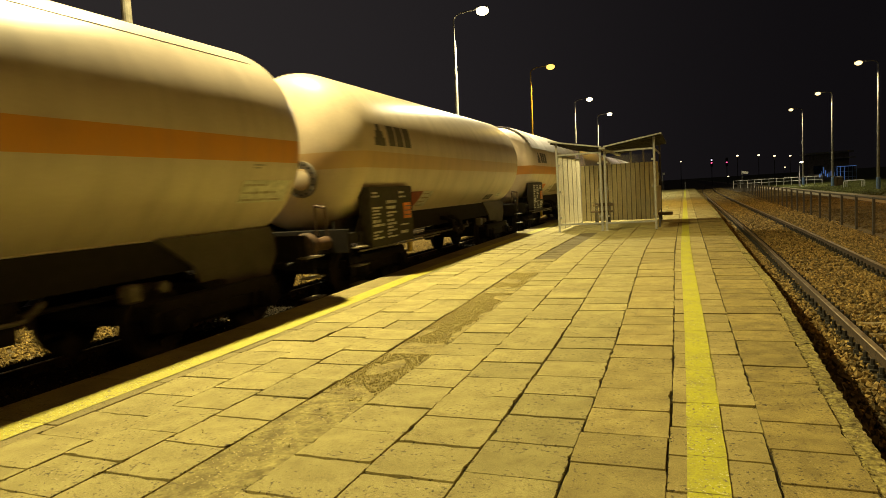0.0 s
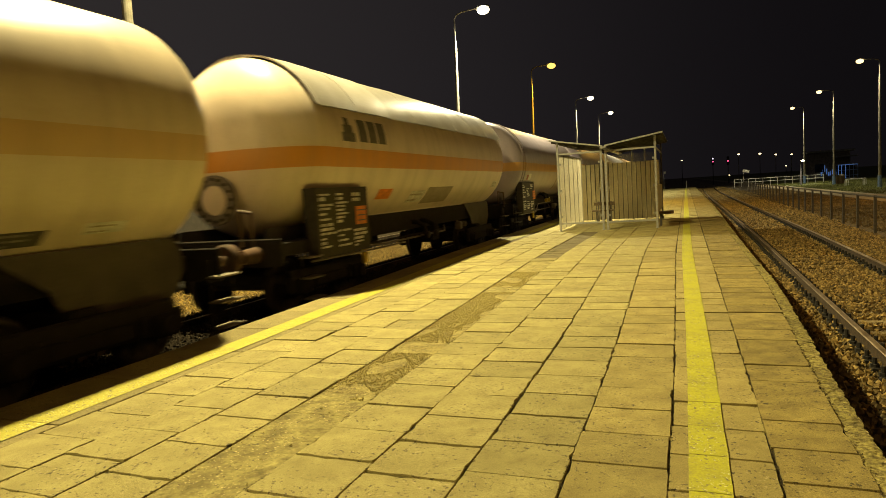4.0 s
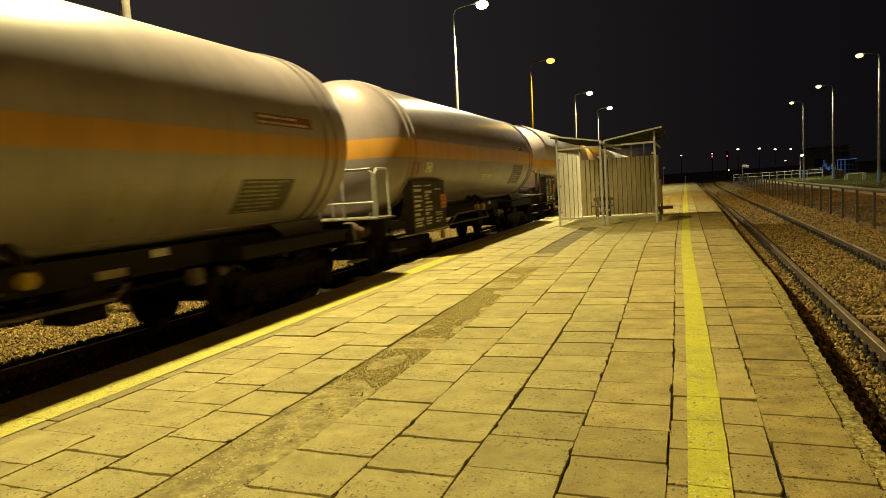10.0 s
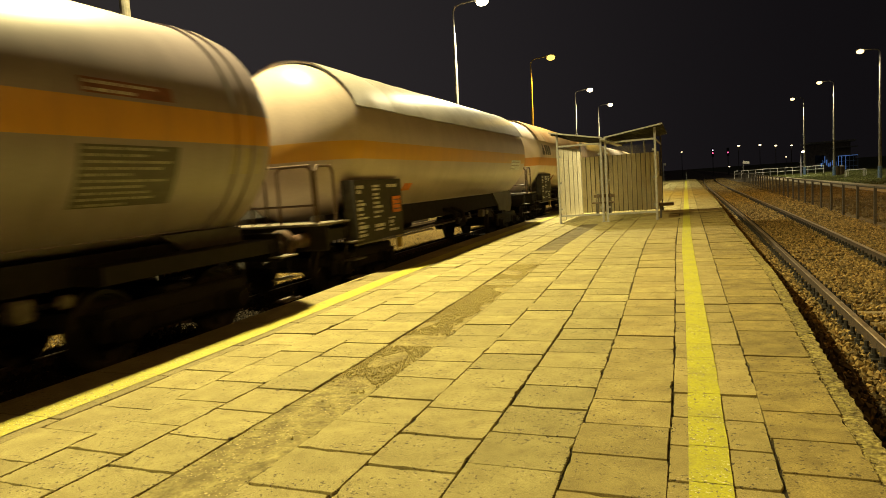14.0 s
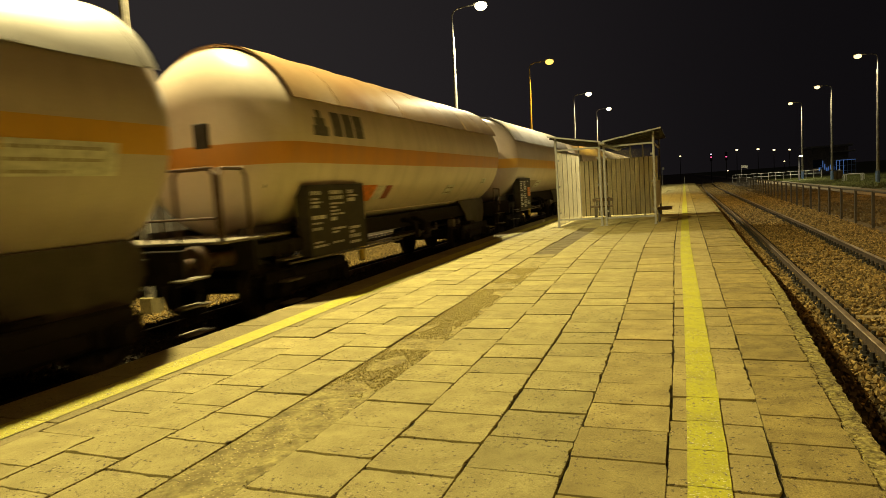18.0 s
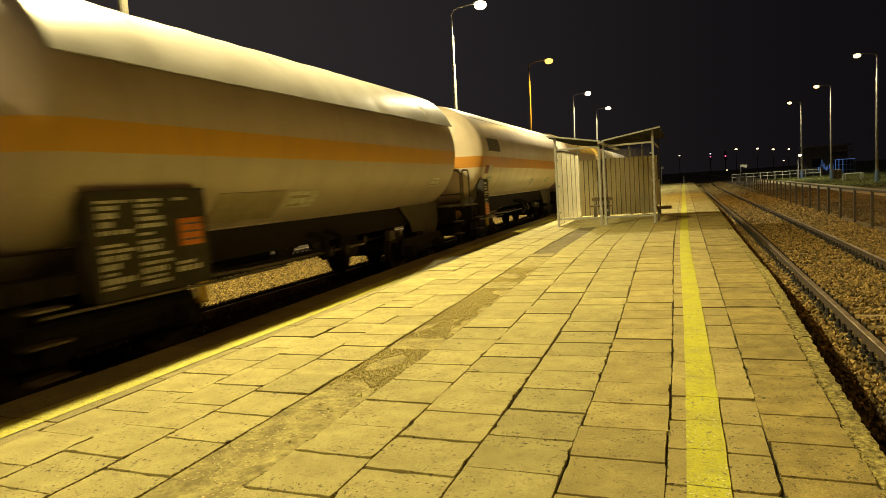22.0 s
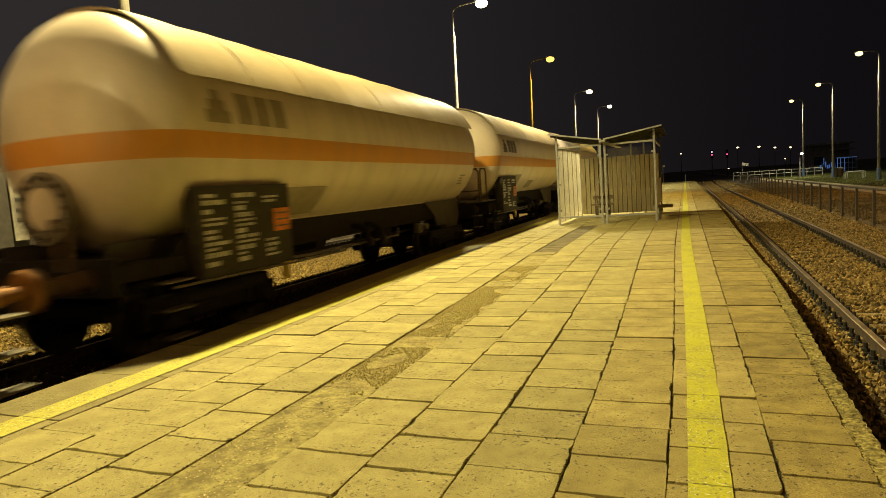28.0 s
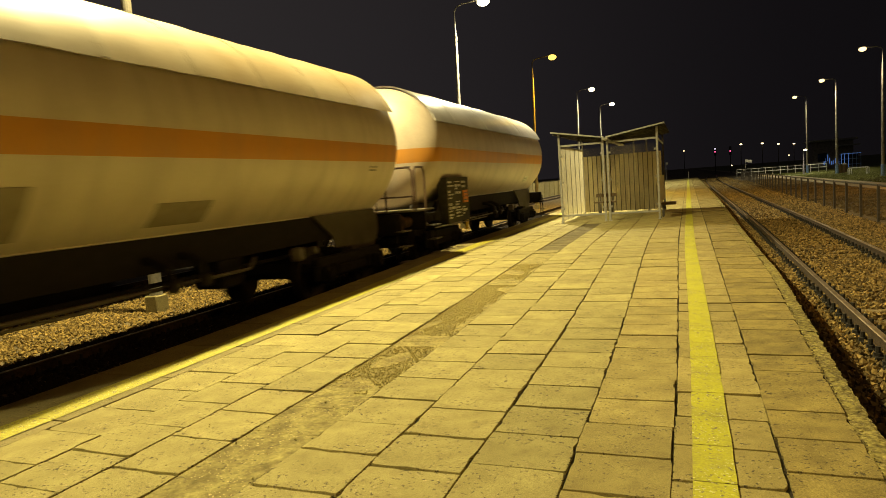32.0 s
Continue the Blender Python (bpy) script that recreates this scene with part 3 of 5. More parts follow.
def platform():
    p = thing("platform", "concrete slab railway platform with yellow edge lines", "platform", kind="structure")
    ys = [Y_NEAR + k for k in range(int(Y_END - Y_NEAR) + 1)]
    bm = bmesh.new()
    prev = None
    for y in ys:
        xl, xr = LEFT_EDGE + drift(LEFT_EDGE, y), right_edge(y) + 0.012
        ring = [bm.verts.new(v) for v in ((xl + 0.05, y, -0.55), (xl + 0.05, y, -0.022), (xr - 0.03, y, -0.022), (xr - 0.03, y, -0.55))]
        if prev:
            for i in range(4):
                bm.faces.new((prev[i], prev[(i + 1) % 4], ring[(i + 1) % 4], ring[i]))
        else:
            bm.faces.new(ring)
        prev = ring
    bm.faces.new(prev)
    part("core", bm, JOINT, p, "soil-filled joints between the slabs")
    # one slab mesh for each width
    cache = {}

    def slab(w, d, mat, name="slab"):
        key = (round(w, 3), round(d, 3), mat.name)
        if key not in cache:
            bm = bmesh.new()
            box(bm, -key[0] / 2, key[0] / 2, -key[1] / 2, key[1] / 2, -0.05, 0.0, 0.004)
            cache[key] = mesh_of(name, bm, mat)
        return cache[key]

    def worn_slab(k, mat):
        """A slab one unit wide and deep with an uneven, chipped outline."""
        key = (k, mat.name)
        if key not in cache:
            r = random.Random(70 + k)
            chip = r.choice((None, 0, 1, 2, 3, None))
            corners = ((-0.5, -0.5), (0.5, -0.5), (0.5, 0.5), (-0.5, 0.5))
            rim = []
            for c in range(4):
                (xa, ya), (xb, yb) = corners[c], corners[(c + 1) % 4]
                n = 7
                for j in range(n):
                    u = j / n
                    inset = r.uniform(0.0, 0.010) + (r.uniform(0.012, 0.03) if r.random() < 0.09 else 0.0)
                    x, y = xa + (xb - xa) * u, ya + (yb - ya) * u
                    if c == chip and j == 0:
                        inset += r.uniform(0.008, 0.02)
                    rim.append((x - math.copysign(min(inset, abs(x)), x) * (1 if abs(x) > 0.49 else 0), y - math.copysign(min(inset, abs(y)), y) * (1 if abs(y) > 0.49 else 0)))
            verts = [(x * 0.993, y * 0.993, 0.0) for x, y in rim] + [(x, y, -0.006) for x, y in rim] + [(x, y, -0.05) for x, y in rim]
            n = len(rim)
            faces = [tuple(range(n))]
            for lvl in (0, n):
                faces += [(lvl + i, lvl + n + i, lvl + n + (i + 1) % n, lvl + (i + 1) % n) for i in range(n)]
            me = bpy.data.meshes.new("slab")
            me.from_pydata(verts, [], faces)
            me.materials.append(mat)
            cache[key] = me
        return cache[key]

    def kerb_stone(k):
        """A metre of crumbling kerb with an uneven top and outer edge."""
        key = ("kerb", k)
        if key not in cache:
            r = random.Random(300 + k)
            nx, ny = 6, 44
            verts, faces = [], []
            for j in range(ny + 1):
                for i in range(nx + 1):
                    x, y = -0.06 + 0.12 * i / nx, -0.497 + 0.994 * j / ny
                    rough = noise.noise((x * 14, y * 9, k * 3.7))
                    edge = i / nx
                    z = -0.004 * (1 - edge) + 0.012 * rough + 0.006 * noise.noise((x * 60, y * 48, k * 1.9)) - 0.009 * edge * edge * (1 + rough)
                    verts.append((x + (0.018 * noise.noise((y * 11, k * 5.1, 0.3)) + r.uniform(-0.006, 0.006)) * edge, y, z))
            for j in range(ny):
                for i in range(nx):
                    a = j * (nx + 1) + i
                    faces.append((a, a + 1, a + nx + 2, a + nx + 1))
            # outer face
            b = len(verts)
            for j in range(ny + 1):
                x, y, z = verts[j * (nx + 1) + nx]
                verts.append((x + r.uniform(-0.004, 0.006), y, z - 0.05))
                verts.append((x - 0.01, y, -0.20))
            for j in range(ny):
                t0, t1, m0, m1 = j * (nx + 1) + nx, (j + 1) * (nx + 1) + nx, b + 2 * j, b + 2 * j + 2
                faces += [(t0, m0, m1, t1), (m0, m0 + 1, m1 + 1, m1)]
            me = bpy.data.meshes.new("kerb")
            me.from_pydata(verts, [], faces)
            me.materials.append(KERB_ROUGH)
            cache[key] = me
        return cache[key]

    plain = (CONCRETE, CONCRETE_BROWN, CONCRETE_DIRTY)
    rng = random.Random(4)
    far = {}
    for i, x0 in enumerate(COLS):
        last = i == len(COLS) - 1
        start, depth = COURSES[i]
        y = start - depth * 21
        while y < Y_END - depth:
            yc = y + depth / 2
            x1 = COLS[i + 1] + drift(COLS[i + 1], yc) if not last else right_edge(yc)
            xa = x0 + drift(x0, yc)
            w, xc = x1 - xa, (xa + x1) / 2
            turn = math.degrees(math.atan((drift(x0, yc) - drift(x0, yc + 0.5)) / 0.5)) + rng.uniform(-0.35, 0.35)
            gap = rng.choice((0.006, 0.008, 0.011, 0.014, 0.018))
            mat = CONCRETE_BROWN if i > 6 else CONCRETE
            if i == 3 and 1.6 < yc < 12.2:
                mat = GRAVEL_PATCH if any(a < yc < b for a, b in GRAVELLY) else ROUGH_PATCH
            elif i == 3 and 12.6 < yc < 19.5:
                mat = PATCH_DARK
            elif last:
                mat = CONCRETE_DIRTY
            z = rng.uniform(-0.007, 0.003) if mat in plain else -0.012
            m = pose(xc + rng.uniform(-0.006, 0.006), yc + rng.uniform(-0.004, 0.004), z, rng.uniform(-0.5, 0.5), rng.uniform(-0.4, 0.4), turn)
            if 1.6 < yc < 13.2:
                if mat in plain:
                    share("slab", worn_slab(rng.randrange(14), mat), p, m @ Matrix.Diagonal((w - 0.004 + rng.uniform(-0.004, 0.004), depth - gap, 1, 1)))
                else:
                    share("mortar_patch", slab(round(w, 2), depth + 0.01, mat, "mortar_patch"), p, m)
            else:
                far.setdefault(mat.name, []).append((m, w - rng.uniform(0.012, 0.026), depth - rng.choice((0.010, 0.022, 0.032)), mat))
            y += depth
    for items in far.values():
        verts, faces = [], []
        for m, w, d, mat in items:
            b = len(verts)
            for z in (-0.04, 0.0):
                for sx, sy in ((-1, -1), (1, -1), (1, 1), (-1, 1)):
                    verts.append((m @ Vector((sx * w / 2, sy * d / 2, z)))[:])
            faces += [(b + 4, b + 5, b + 6, b + 7), (b, b + 1, b + 5, b + 4), (b + 1, b + 2, b + 6, b + 5), (b + 2, b + 3, b + 7, b + 6), (b + 3, b, b + 4, b + 7)]
        me = bpy.data.meshes.new("far_slabs")
        me.from_pydata(verts, [], faces)
        me.materials.append(items[0][3])
        ob = new("far_slabs", me)
        ob.parent = p
        tagged(ob, kind="stuff")
    # edge slabs on the train's side and the narrow kerb on the other
    y = Y_NEAR
    while y < Y_END - 0.5:
        yc = y + 0.5
        xl, xi = LEFT_EDGE + drift(LEFT_EDGE, yc), COLS[0] + drift(COLS[0], yc)
        turn = math.degrees(math.atan(drift(LEFT_EDGE, yc - 0.5) - drift(LEFT_EDGE, yc + 0.5)))
        share("edge_slab", slab(xi - xl - 0.012, 0.985, KERB, "edge_slab"), p, pose((xl + xi) / 2, yc, rng.uniform(-0.004, 0.002), 0, rng.uniform(-0.4, 0.4), turn))
        share("kerb", kerb_stone(rng.randrange(7)), p, pose(right_edge(yc) + 0.056, yc, rng.uniform(-0.012, -0.004), rng.uniform(-0.5, 0.5), rng.uniform(0, 4), rng.uniform(-0.5, 0.5) - math.degrees(math.atan(right_edge(yc + 0.5) - right_edge(yc - 0.5)))))
        y += 1.0
    # painted lines, broken by the joints
    for name, xa, xb, step in (("yellow_line", -0.026, 0.166, PITCH), ("edge_line", -4.56, -4.275, 1.0)):
        verts, faces = [], []
        y = 3.0 - 21 * PITCH if step == PITCH else Y_NEAR
        while y < Y_END - 1:
            n = 8
            for k in range(n):
                ya, yb = y + 0.003 + (step - 0.006) * k / n, y + 0.003 + (step - 0.006) * (k + 1) / n
                b = len(verts)
                for x, yy in ((xa, ya), (xb, ya), (xb, yb), (xa, yb)):
                    verts.append((x + 0.005 * noise.noise((x * 9, yy * 5, 1.0)) + drift(xa, yy), yy, 0.0045))
                faces.append((b, b + 1, b + 2, b + 3))
            y += step
        me = bpy.data.meshes.new(name)
        me.from_pydata(verts, [], faces)
        me.materials.append(YELLOW if name == "yellow_line" else EDGE_YELLOW)
        ob = new(name, me)
        ob.parent = p
        tagged(ob, "worn yellow painted line")
    # drainage gap across the slabs beside the shelter
    part("cross_joint", boxed(-0.7, right_edge(22.3), 22.25, 22.36, -0.02, 0.010), PATCH_DARK, p, "dark filled joint across the slabs")


# ---------------------------------------------------------------- tank wagons
WHEEL_R = 0.46


def wheelset_mesh():
    bm = bmesh.new()
    rod(bm, (-1.02, 0, 0), (1.02, 0, 0), 0.08, 12)
    for s in (-1, 1):
        lathe(bm, [(s * 0.68, 0.48), (s * 0.70, WHEEL_R + 0.012), (s * 0.71, WHEEL_R), (s * 0.80, WHEEL_R - 0.006), (s * 0.815, 0.40), (s * 0.775, 0.38), (s * 0.755, 0.20), (s * 0.82, 0.12)], "X", 28)
        for k in range(5):
            a = 2 * math.pi * k / 5
            rod(bm, (s * 0.76, 0.29 * math.cos(a), 0.29 * math.sin(a)), (s * 0.79, 0.29 * math.cos(a), 0.29 * math.sin(a)), 0.05, 8)
    return mesh_of("wheelset", bm, WHEEL_STEEL, True)


def side_frame_mesh():
    """Cast bogie side with two axle boxes and spring nests."""
    bm = bmesh.new()
    box(bm, -0.06, 0.06, -1.15, 1.15, 0.55, 0.75, 0.03)
    box(bm, -0.07, 0.07, -0.55, 0.55, 0.36, 0.60, 0.05)
    for s in (-1, 1):
        box(bm, -0.09, 0.14, s * 0.9 - 0.16, s * 0.9 + 0.16, 0.32, 0.60, 0.04)
        rod(bm, (0.13, s * 0.9, 0.46), (0.19, s * 0.9, 0.46), 0.11, 14)
        for d in (-0.26, 0.26):
            rod(bm, (0.02, s * 0.9 + d, 0.38), (0.02, s * 0.9 + d, 0.62), 0.075, 10)
    return mesh_of("side_frame", bm, BLACK_STEEL)


def bolster_mesh():
    bm = bmesh.new()
    box(bm, -1.0, 1.0, -0.2, 0.2, 0.5, 0.82, 0.03)
    for s in (-1, 1):
        box(bm, -0.95, 0.95, s * 1.18 - 0.05, s * 1.18 + 0.05, 0.52, 0.68, 0.01)
    rod(bm, (0, 0, 0.8), (0, 0, 0.95), 0.3, 16)
    return mesh_of("bolster", bm, BLACK_STEEL)


def buffer_mesh(mat=None):
    bm = bmesh.new()
    rod(bm, (0, 0, 0), (0, -0.36, 0), 0.13, 14, 0.10)
    rod(bm, (0, -0.36, 0), (0, -0.56, 0), 0.075, 12)
    lathe(bm, [(-0.56, 0.20), (-0.60, 0.23), (-0.635, 0.21), (-0.645, 0.10)], "Y", 20)
    return mesh_of("buffer", bm, mat or BUFFER_RUST, True)


SHARED = {}


def shared(key, make):
    if key not in SHARED:
        SHARED[key] = make()
    return SHARED[key]


WHEELSETS = []


def tank_wagon(label, lob, rear, paint, shield=None, rings=False, front="rails", logo="", plates=(), narrow=False, setback=0.0, panel_at=(0.5, 1.7), logo_at=0.57, deck=0.36, logo_mat=None, flange=(0.6, 2.2, 0.33), shade_top=1.435, hazard_out=0.0, plate=True, head=0.62, group="tank wagons of the train", R=1.5, zc=2.72):
    """A bogie tank wagon, its rail level at z = 0 and its leading end at -y. rear: where its barrel ends at the start."""
    w = thing("tank_wagon", label, "tank wagon", group=group)
    h = lob / 2 - 1.0
    dome = [(math.cos(math.pi * k / 24), max(0.02, R * math.sin(math.pi * k / 24) ** 0.9)) for k in range(13)]
    f = -h + setback
    prof = [(f - head * u, r) for u, r in dome] + [(f + (h - f) * k / 12, R) for k in range(1, 12)] + [(h + 0.62 * u, r) for u, r in reversed(dome)]
    part("tank", lathe(bmesh.new(), prof, "Y", 72, (0, 0, zc)), paint, w, smooth=True)
    if rings:
        for y in (f + 0.25, f + 0.55, h - 0.55, h - 0.25):
            bm = lathe(bmesh.new(), [(y - 0.05, R + 0.001), (y - 0.04, R + 0.03), (y + 0.04, R + 0.03), (y + 0.05, R + 0.001)], "Y", 64, (0, 0, zc))
            part("ring", bm, paint, w, smooth=True)
    if shield:
        bm = bmesh.new()
        r0, r1 = R + 0.040, R + 0.056
        srng = random.Random(int(rear * 7))
        curved_plate(bm, r0 - 0.012, r1 - 0.012, f - 0.06, h + 0.10, 23.5, 156.5, zc, 40)
        sh = part("sun_shield", bm, shield, w, "weathered sheet-metal sun shield over the barrel", smooth=True)
        for k in range(8):
            # each sheet lies a little differently on the bows
            ya = f - 0.08 + (h - f + 0.20) * k / 8
            yb = f - 0.08 + (h - f + 0.20) * (k + 1) / 8
            d0, d1 = srng.uniform(-0.003, 0.010), srng.uniform(-0.003, 0.010)
            belly = srng.uniform(-0.006, 0.014)
            bm = bmesh.new()
            grid = []
            for i in range(9):
                u = i / 8
                row = []
                for j in range(37):
                    a = radians(22.8 + 134.4 * j / 36)
                    rr = r1 + d0 * (1 - u) + d1 * u + belly * math.sin(math.pi * u) + 0.013 * noise.noise((u * 3.5 + k * 7.0, a * 3.5, rear))
                    row.append(bm.verts.new((rr * math.cos(a), ya + (yb - ya) * u, zc + rr * math.sin(a))))
                grid.append(row)
            for ga, gb in zip(grid, grid[1:]):
                for j in range(36):
                    bm.faces.new((ga[j], ga[j + 1], gb[j + 1], gb[j]))
            part("shield_sheet", bm, shield, sh, smooth=True)
        for k in range(9):
            y = f + (h - f) * k / 8
            part("shield_rib", curved_plate(bmesh.new(), r1 - 0.004, r1 + 0.006, y - 0.04, y + 0.04, 23.5, 156.5, zc, 24), shield, sh, smooth=True)
    else:
        if not rings and logo != "three":
            part("top_seam", curved_plate(bmesh.new(), R - 0.003, R + 0.007, f + 0.3, h - 0.3, 48, 48.15, zc, 1), MARK_SOFT, w)
    part("lower_lip", curved_plate(bmesh.new(), R - 0.004, R + 0.014, f + 0.2, h - 0.1, -59, -57.8, zc, 2), paint, w)
    # underframe
    # added black strips that cover the belly, standing in for its shade
    for s in (-1, 1):
        part("belly_sill", boxed(s * 0.77 - 0.03, s * 0.77 + 0.03, f + 0.2, h - 0.1, 1.0, shade_top, 0.006), BLACK_STEEL, w)
    part("centre_sill", boxed(-0.28, 0.28, -lob / 2 + 0.7, lob / 2 - 0.7, 0.95, 1.22, 0.01), BLACK_STEEL, w)
    for s in (-1, 1):
        y = s * (lob / 2 - 0.70)
        part("headstock", boxed(-1.32, 1.32, min(y, y + s * 0.07), max(y, y + s * 0.07), 0.86, 1.28, 0.012), BLACK_STEEL, w)
        for x in (-0.875, 0.875):
            share("buffer", shared("yellow_buffer", lambda: buffer_mesh(BUFFER_ORANGE)) if narrow else shared("buffer", buffer_mesh), w, pose(x, y + s * 0.06, 1.05, 0, 0, 0 if s < 0 else 180))
        bm = bmesh.new()
        tube(bm, [(0, y + s * 0.06, 1.04), (0, y + s * 0.34, 1.03), (0, y + s * 0.40, 0.94), (0, y + s * 0.32, 0.72)], 0.035)
        part("coupling", bm, WHEEL_STEEL, w)
        bm = bmesh.new()
        tube(bm, [(0.32, y + s * 0.06, 0.98), (0.34, y + s * 0.25, 0.78), (0.28, y + s * 0.42, 0.70), (0.22, y + s * 0.5, 0.86)], 0.022)
        part("brake_hose", bm, PLATE_BLACK, w)
        # saddle plates that carry the barrel; trailing ones in barrel paint darkened for shade
        if s > 0 and not rings:
            line = ((-2.2, 1.45), (-1.62, 1.05), (-1.46, 0.70), (-0.05, 0.70), (0.16, 1.0), (0.16, 1.30), (0.04, 1.45))
        else:
            line = ((-1.40, 1.42), (-0.65, 0.96), (0.10, 0.96), (0.05, 1.42))
        for x in (-0.85, 0.85):
            bm = bmesh.new()
            v = [bm.verts.new((x + d, s * (h + yy), zz)) for d in (-0.02, 0.02) for yy, zz in line]
            n = len(line)
            bm.faces.new(v[:n])
            bm.faces.new(v[n:])
            for i in range(n):
                bm.faces.new((v[i], v[(i + 1) % n], v[n + (i + 1) % n], v[n + i]))
            part("saddle", bm, SADDLE_SHADE if s > 0 and not rings else MARK_DARK, w)
        wide = 1.26 if s < 0 or rings else 0.80
        part("solebar", boxed(-wide, wide, min(s * (lob / 2 - 0.7), s * (h - 2.6)), max(s * (lob / 2 - 0.7), s * (h - 2.6)), 1.0, 1.2, 0.01), BLACK_STEEL, w)
        # bogie
        bg = thing("bogie", "", "")
        for key in ("label", "category"):
            if key in bg:
                del bg[key]
        bg.parent = w
        bg.matrix_basis = pose(0, s * (lob / 2 - 2.35), 0)
        share("bolster", shared("bolster", bolster_mesh), bg)
        for x, turn in ((1.02, 0), (-1.02, 180)):
            share("side_frame", shared("side_frame", side_frame_mesh), bg, pose(x, 0, 0, 0, 0, turn))
        for y in (-0.9, 0.9):
            ws = share("wheelset", shared("wheelset", wheelset_mesh), bg, pose(0, y, WHEEL_R))
            WHEELSETS.append((ws, y))
        # steps by the bogie
        yst = s * (h + 0.35) if s > 0 else f - 0.45
        for k in range(3):
            part("step_tread", boxed(1.26, 1.46, yst - 0.2, yst + 0.2, 0.28 + 0.32 * k, 0.305 + 0.32 * k, 0.004), TREAD, w)
        for d in (-0.19, 0.19):
            part("step_stile", tube(bmesh.new(), [(1.30, yst + d, 0.28), (1.30, yst + d, 1.15)], 0.016, 6), BLACK_STEEL, w)
    # brake rigging and pipes between the bogies
    bm = bmesh.new()
    rod(bm, (0.55, -h + 2.4, 0.82), (0.55, h - 2.4, 0.82), 0.03)
    rod(bm, (-0.55, -1.2, 0.8), (-0.55, 0.4, 0.8), 0.17, 14)
    box(bm, 0.3, 0.8, 1.1, 1.6, 0.6, 1.0, 0.02)
    part("brake_rigging", bm, BLACK_STEEL, w)
    part("brake_pipe", tube(bmesh.new(), [(0.98, -h + 2.9, 0.86), (1.0, -2.0, 0.83), (1.0, 1.5, 0.83), (0.86, 1.8, 0.95)], 0.024, 8), RING_GREY, w, "long grey brake pipe")
    part("valve_box", boxed(0.82, 1.0, 2.72, 2.92, 0.76, 0.98, 0.03), RING_GREY, w, "grey brake valve box")
    part("valve", lathe(bmesh.new(), [(0.84, 0.03), (0.86, 0.07), (0.95, 0.075), (0.98, 0.05), (0.985, 0.01)], "X", 14, (0, 3.3, 0.88)), RING_GREY, w, "round grey valve body", smooth=True)
    if rings:
        part("sill_plate", boxed(0.80, 0.812, 2.26, 2.52, 1.19, 1.29, 0.003), MARK_WHITE, w, "small white plate on the sill")
        part("sill_plate", boxed(0.80, 0.812, 1.46, 1.86, 1.03, 1.13, 0.003), MARK_SOFT, w, "dull grey plate on the sill")
    drop = 0.0 if rings else 0.35
    for y in (-0.12, 0.43):
        part("outlet_pipe", tube(bmesh.new(), [(0.3, y, 1.55 - drop), (0.95, y, 1.5 - drop), (1.12, y, 1.40 - drop), (1.14, y, 1.24 - drop)], 0.055, 10), BLACK_STEEL, w)
        part("outlet_cap", lathe(bmesh.new(), [(1.12, 0.05), (1.135, 0.085), (1.21, 0.09), (1.235, 0.075), (1.24, 0.03)], "X", 18, (0, y, 1.20 - drop)), YELLOW_CAP if rings else WHEEL_STEEL, w, smooth=True)
    # data panel at the leading end
    yp, pw = f + panel_at[0], panel_at[1]
    panel = part("data_panel", boxed(1.20, 1.44, yp, yp + pw, 0.88, 2.0, 0.006), PLATE_BLACK, w, "black data panel with white markings")
    bm = bmesh.new()
    rng = random.Random(int(rear * 10))
    for col in range(1 if narrow else 3):
        z = 1.9
        while z > 1.0:
            wd, hh = rng.uniform(0.15, 0.44 if not narrow else 0.32), rng.choice((0.03, 0.035, 0.045, 0.06))
            if rng.random() < 0.85 and not (col == 2 and 1.27 < z < 1.75):
                a = yp + 0.07 + col * (pw - 0.1) / 3
                end = a + wd
                while a < end:
                    b = a + rng.uniform(0.015, 0.06)
                    box(bm, 1.438, 1.444, a, b, z - hh, z)
                    a = b + rng.choice((0.008, 0.012, 0.03))
            z -= hh + rng.choice((0.025, 0.03, 0.05))
    tagged(part("marking", bm, MARK_WHITE, panel, "white stencilled data blocks"), kind="stuff")
    hz = 0.96 if narrow else 1.34
    hy = yp + (0.03 if narrow else pw - 0.47 + hazard_out)
    if plate:
        part("hazard_plate", boxed(1.436, 1.458, hy, hy + 0.36, hz, hz + 0.32, 0.004), HAZARD, panel, "orange hazard plate")
        for z in (hz + 0.06, hz + 0.15, hz + 0.24):
            part("plate_bar", boxed(1.452, 1.461, hy + 0.03, hy + 0.33, z, z + 0.022), MARK_GREY, panel)
    part("brake_lever", boxed(1.34, 1.42, yp + pw - 0.2, yp + pw - 0.06, 0.62, 0.95, 0.02), YELLOW_CAP, w, "yellow brake changeover lever")
    line = [(1.40, f - 0.5, 0.86), (1.42, yp + pw + 0.2, 0.84)]
    line += [(1.30, yp + pw + 1.2, 1.12), (1.26, yp + pw + 3.6, 1.12)] if rings else [(1.40, yp + pw + 1.6, 0.84)]
    part("grab_rail", tube(bmesh.new(), line, 0.018, 6), TREAD, w, "thin pale grab rail")
    # dark cradle plate that slopes up from the deck to the data panel
    if not narrow:
        bm = bmesh.new()
        line = ((f - 0.34, 1.0), (f - 0.34, 1.17), (f + 0.05, 1.22), (yp - 0.01, 1.52), (yp - 0.01, 1.0))
        v = [bm.verts.new((x, yy, zz)) for x in (1.19, 1.23) for yy, zz in line]
        bm.faces.new(v[:5])
        bm.faces.new(v[5:])
        for i in range(5):
            bm.faces.new((v[i], v[(i + 1) % 5], v[5 + (i + 1) % 5], v[5 + i]))
        part("cradle_plate", bm, BLACK_STEEL, w)
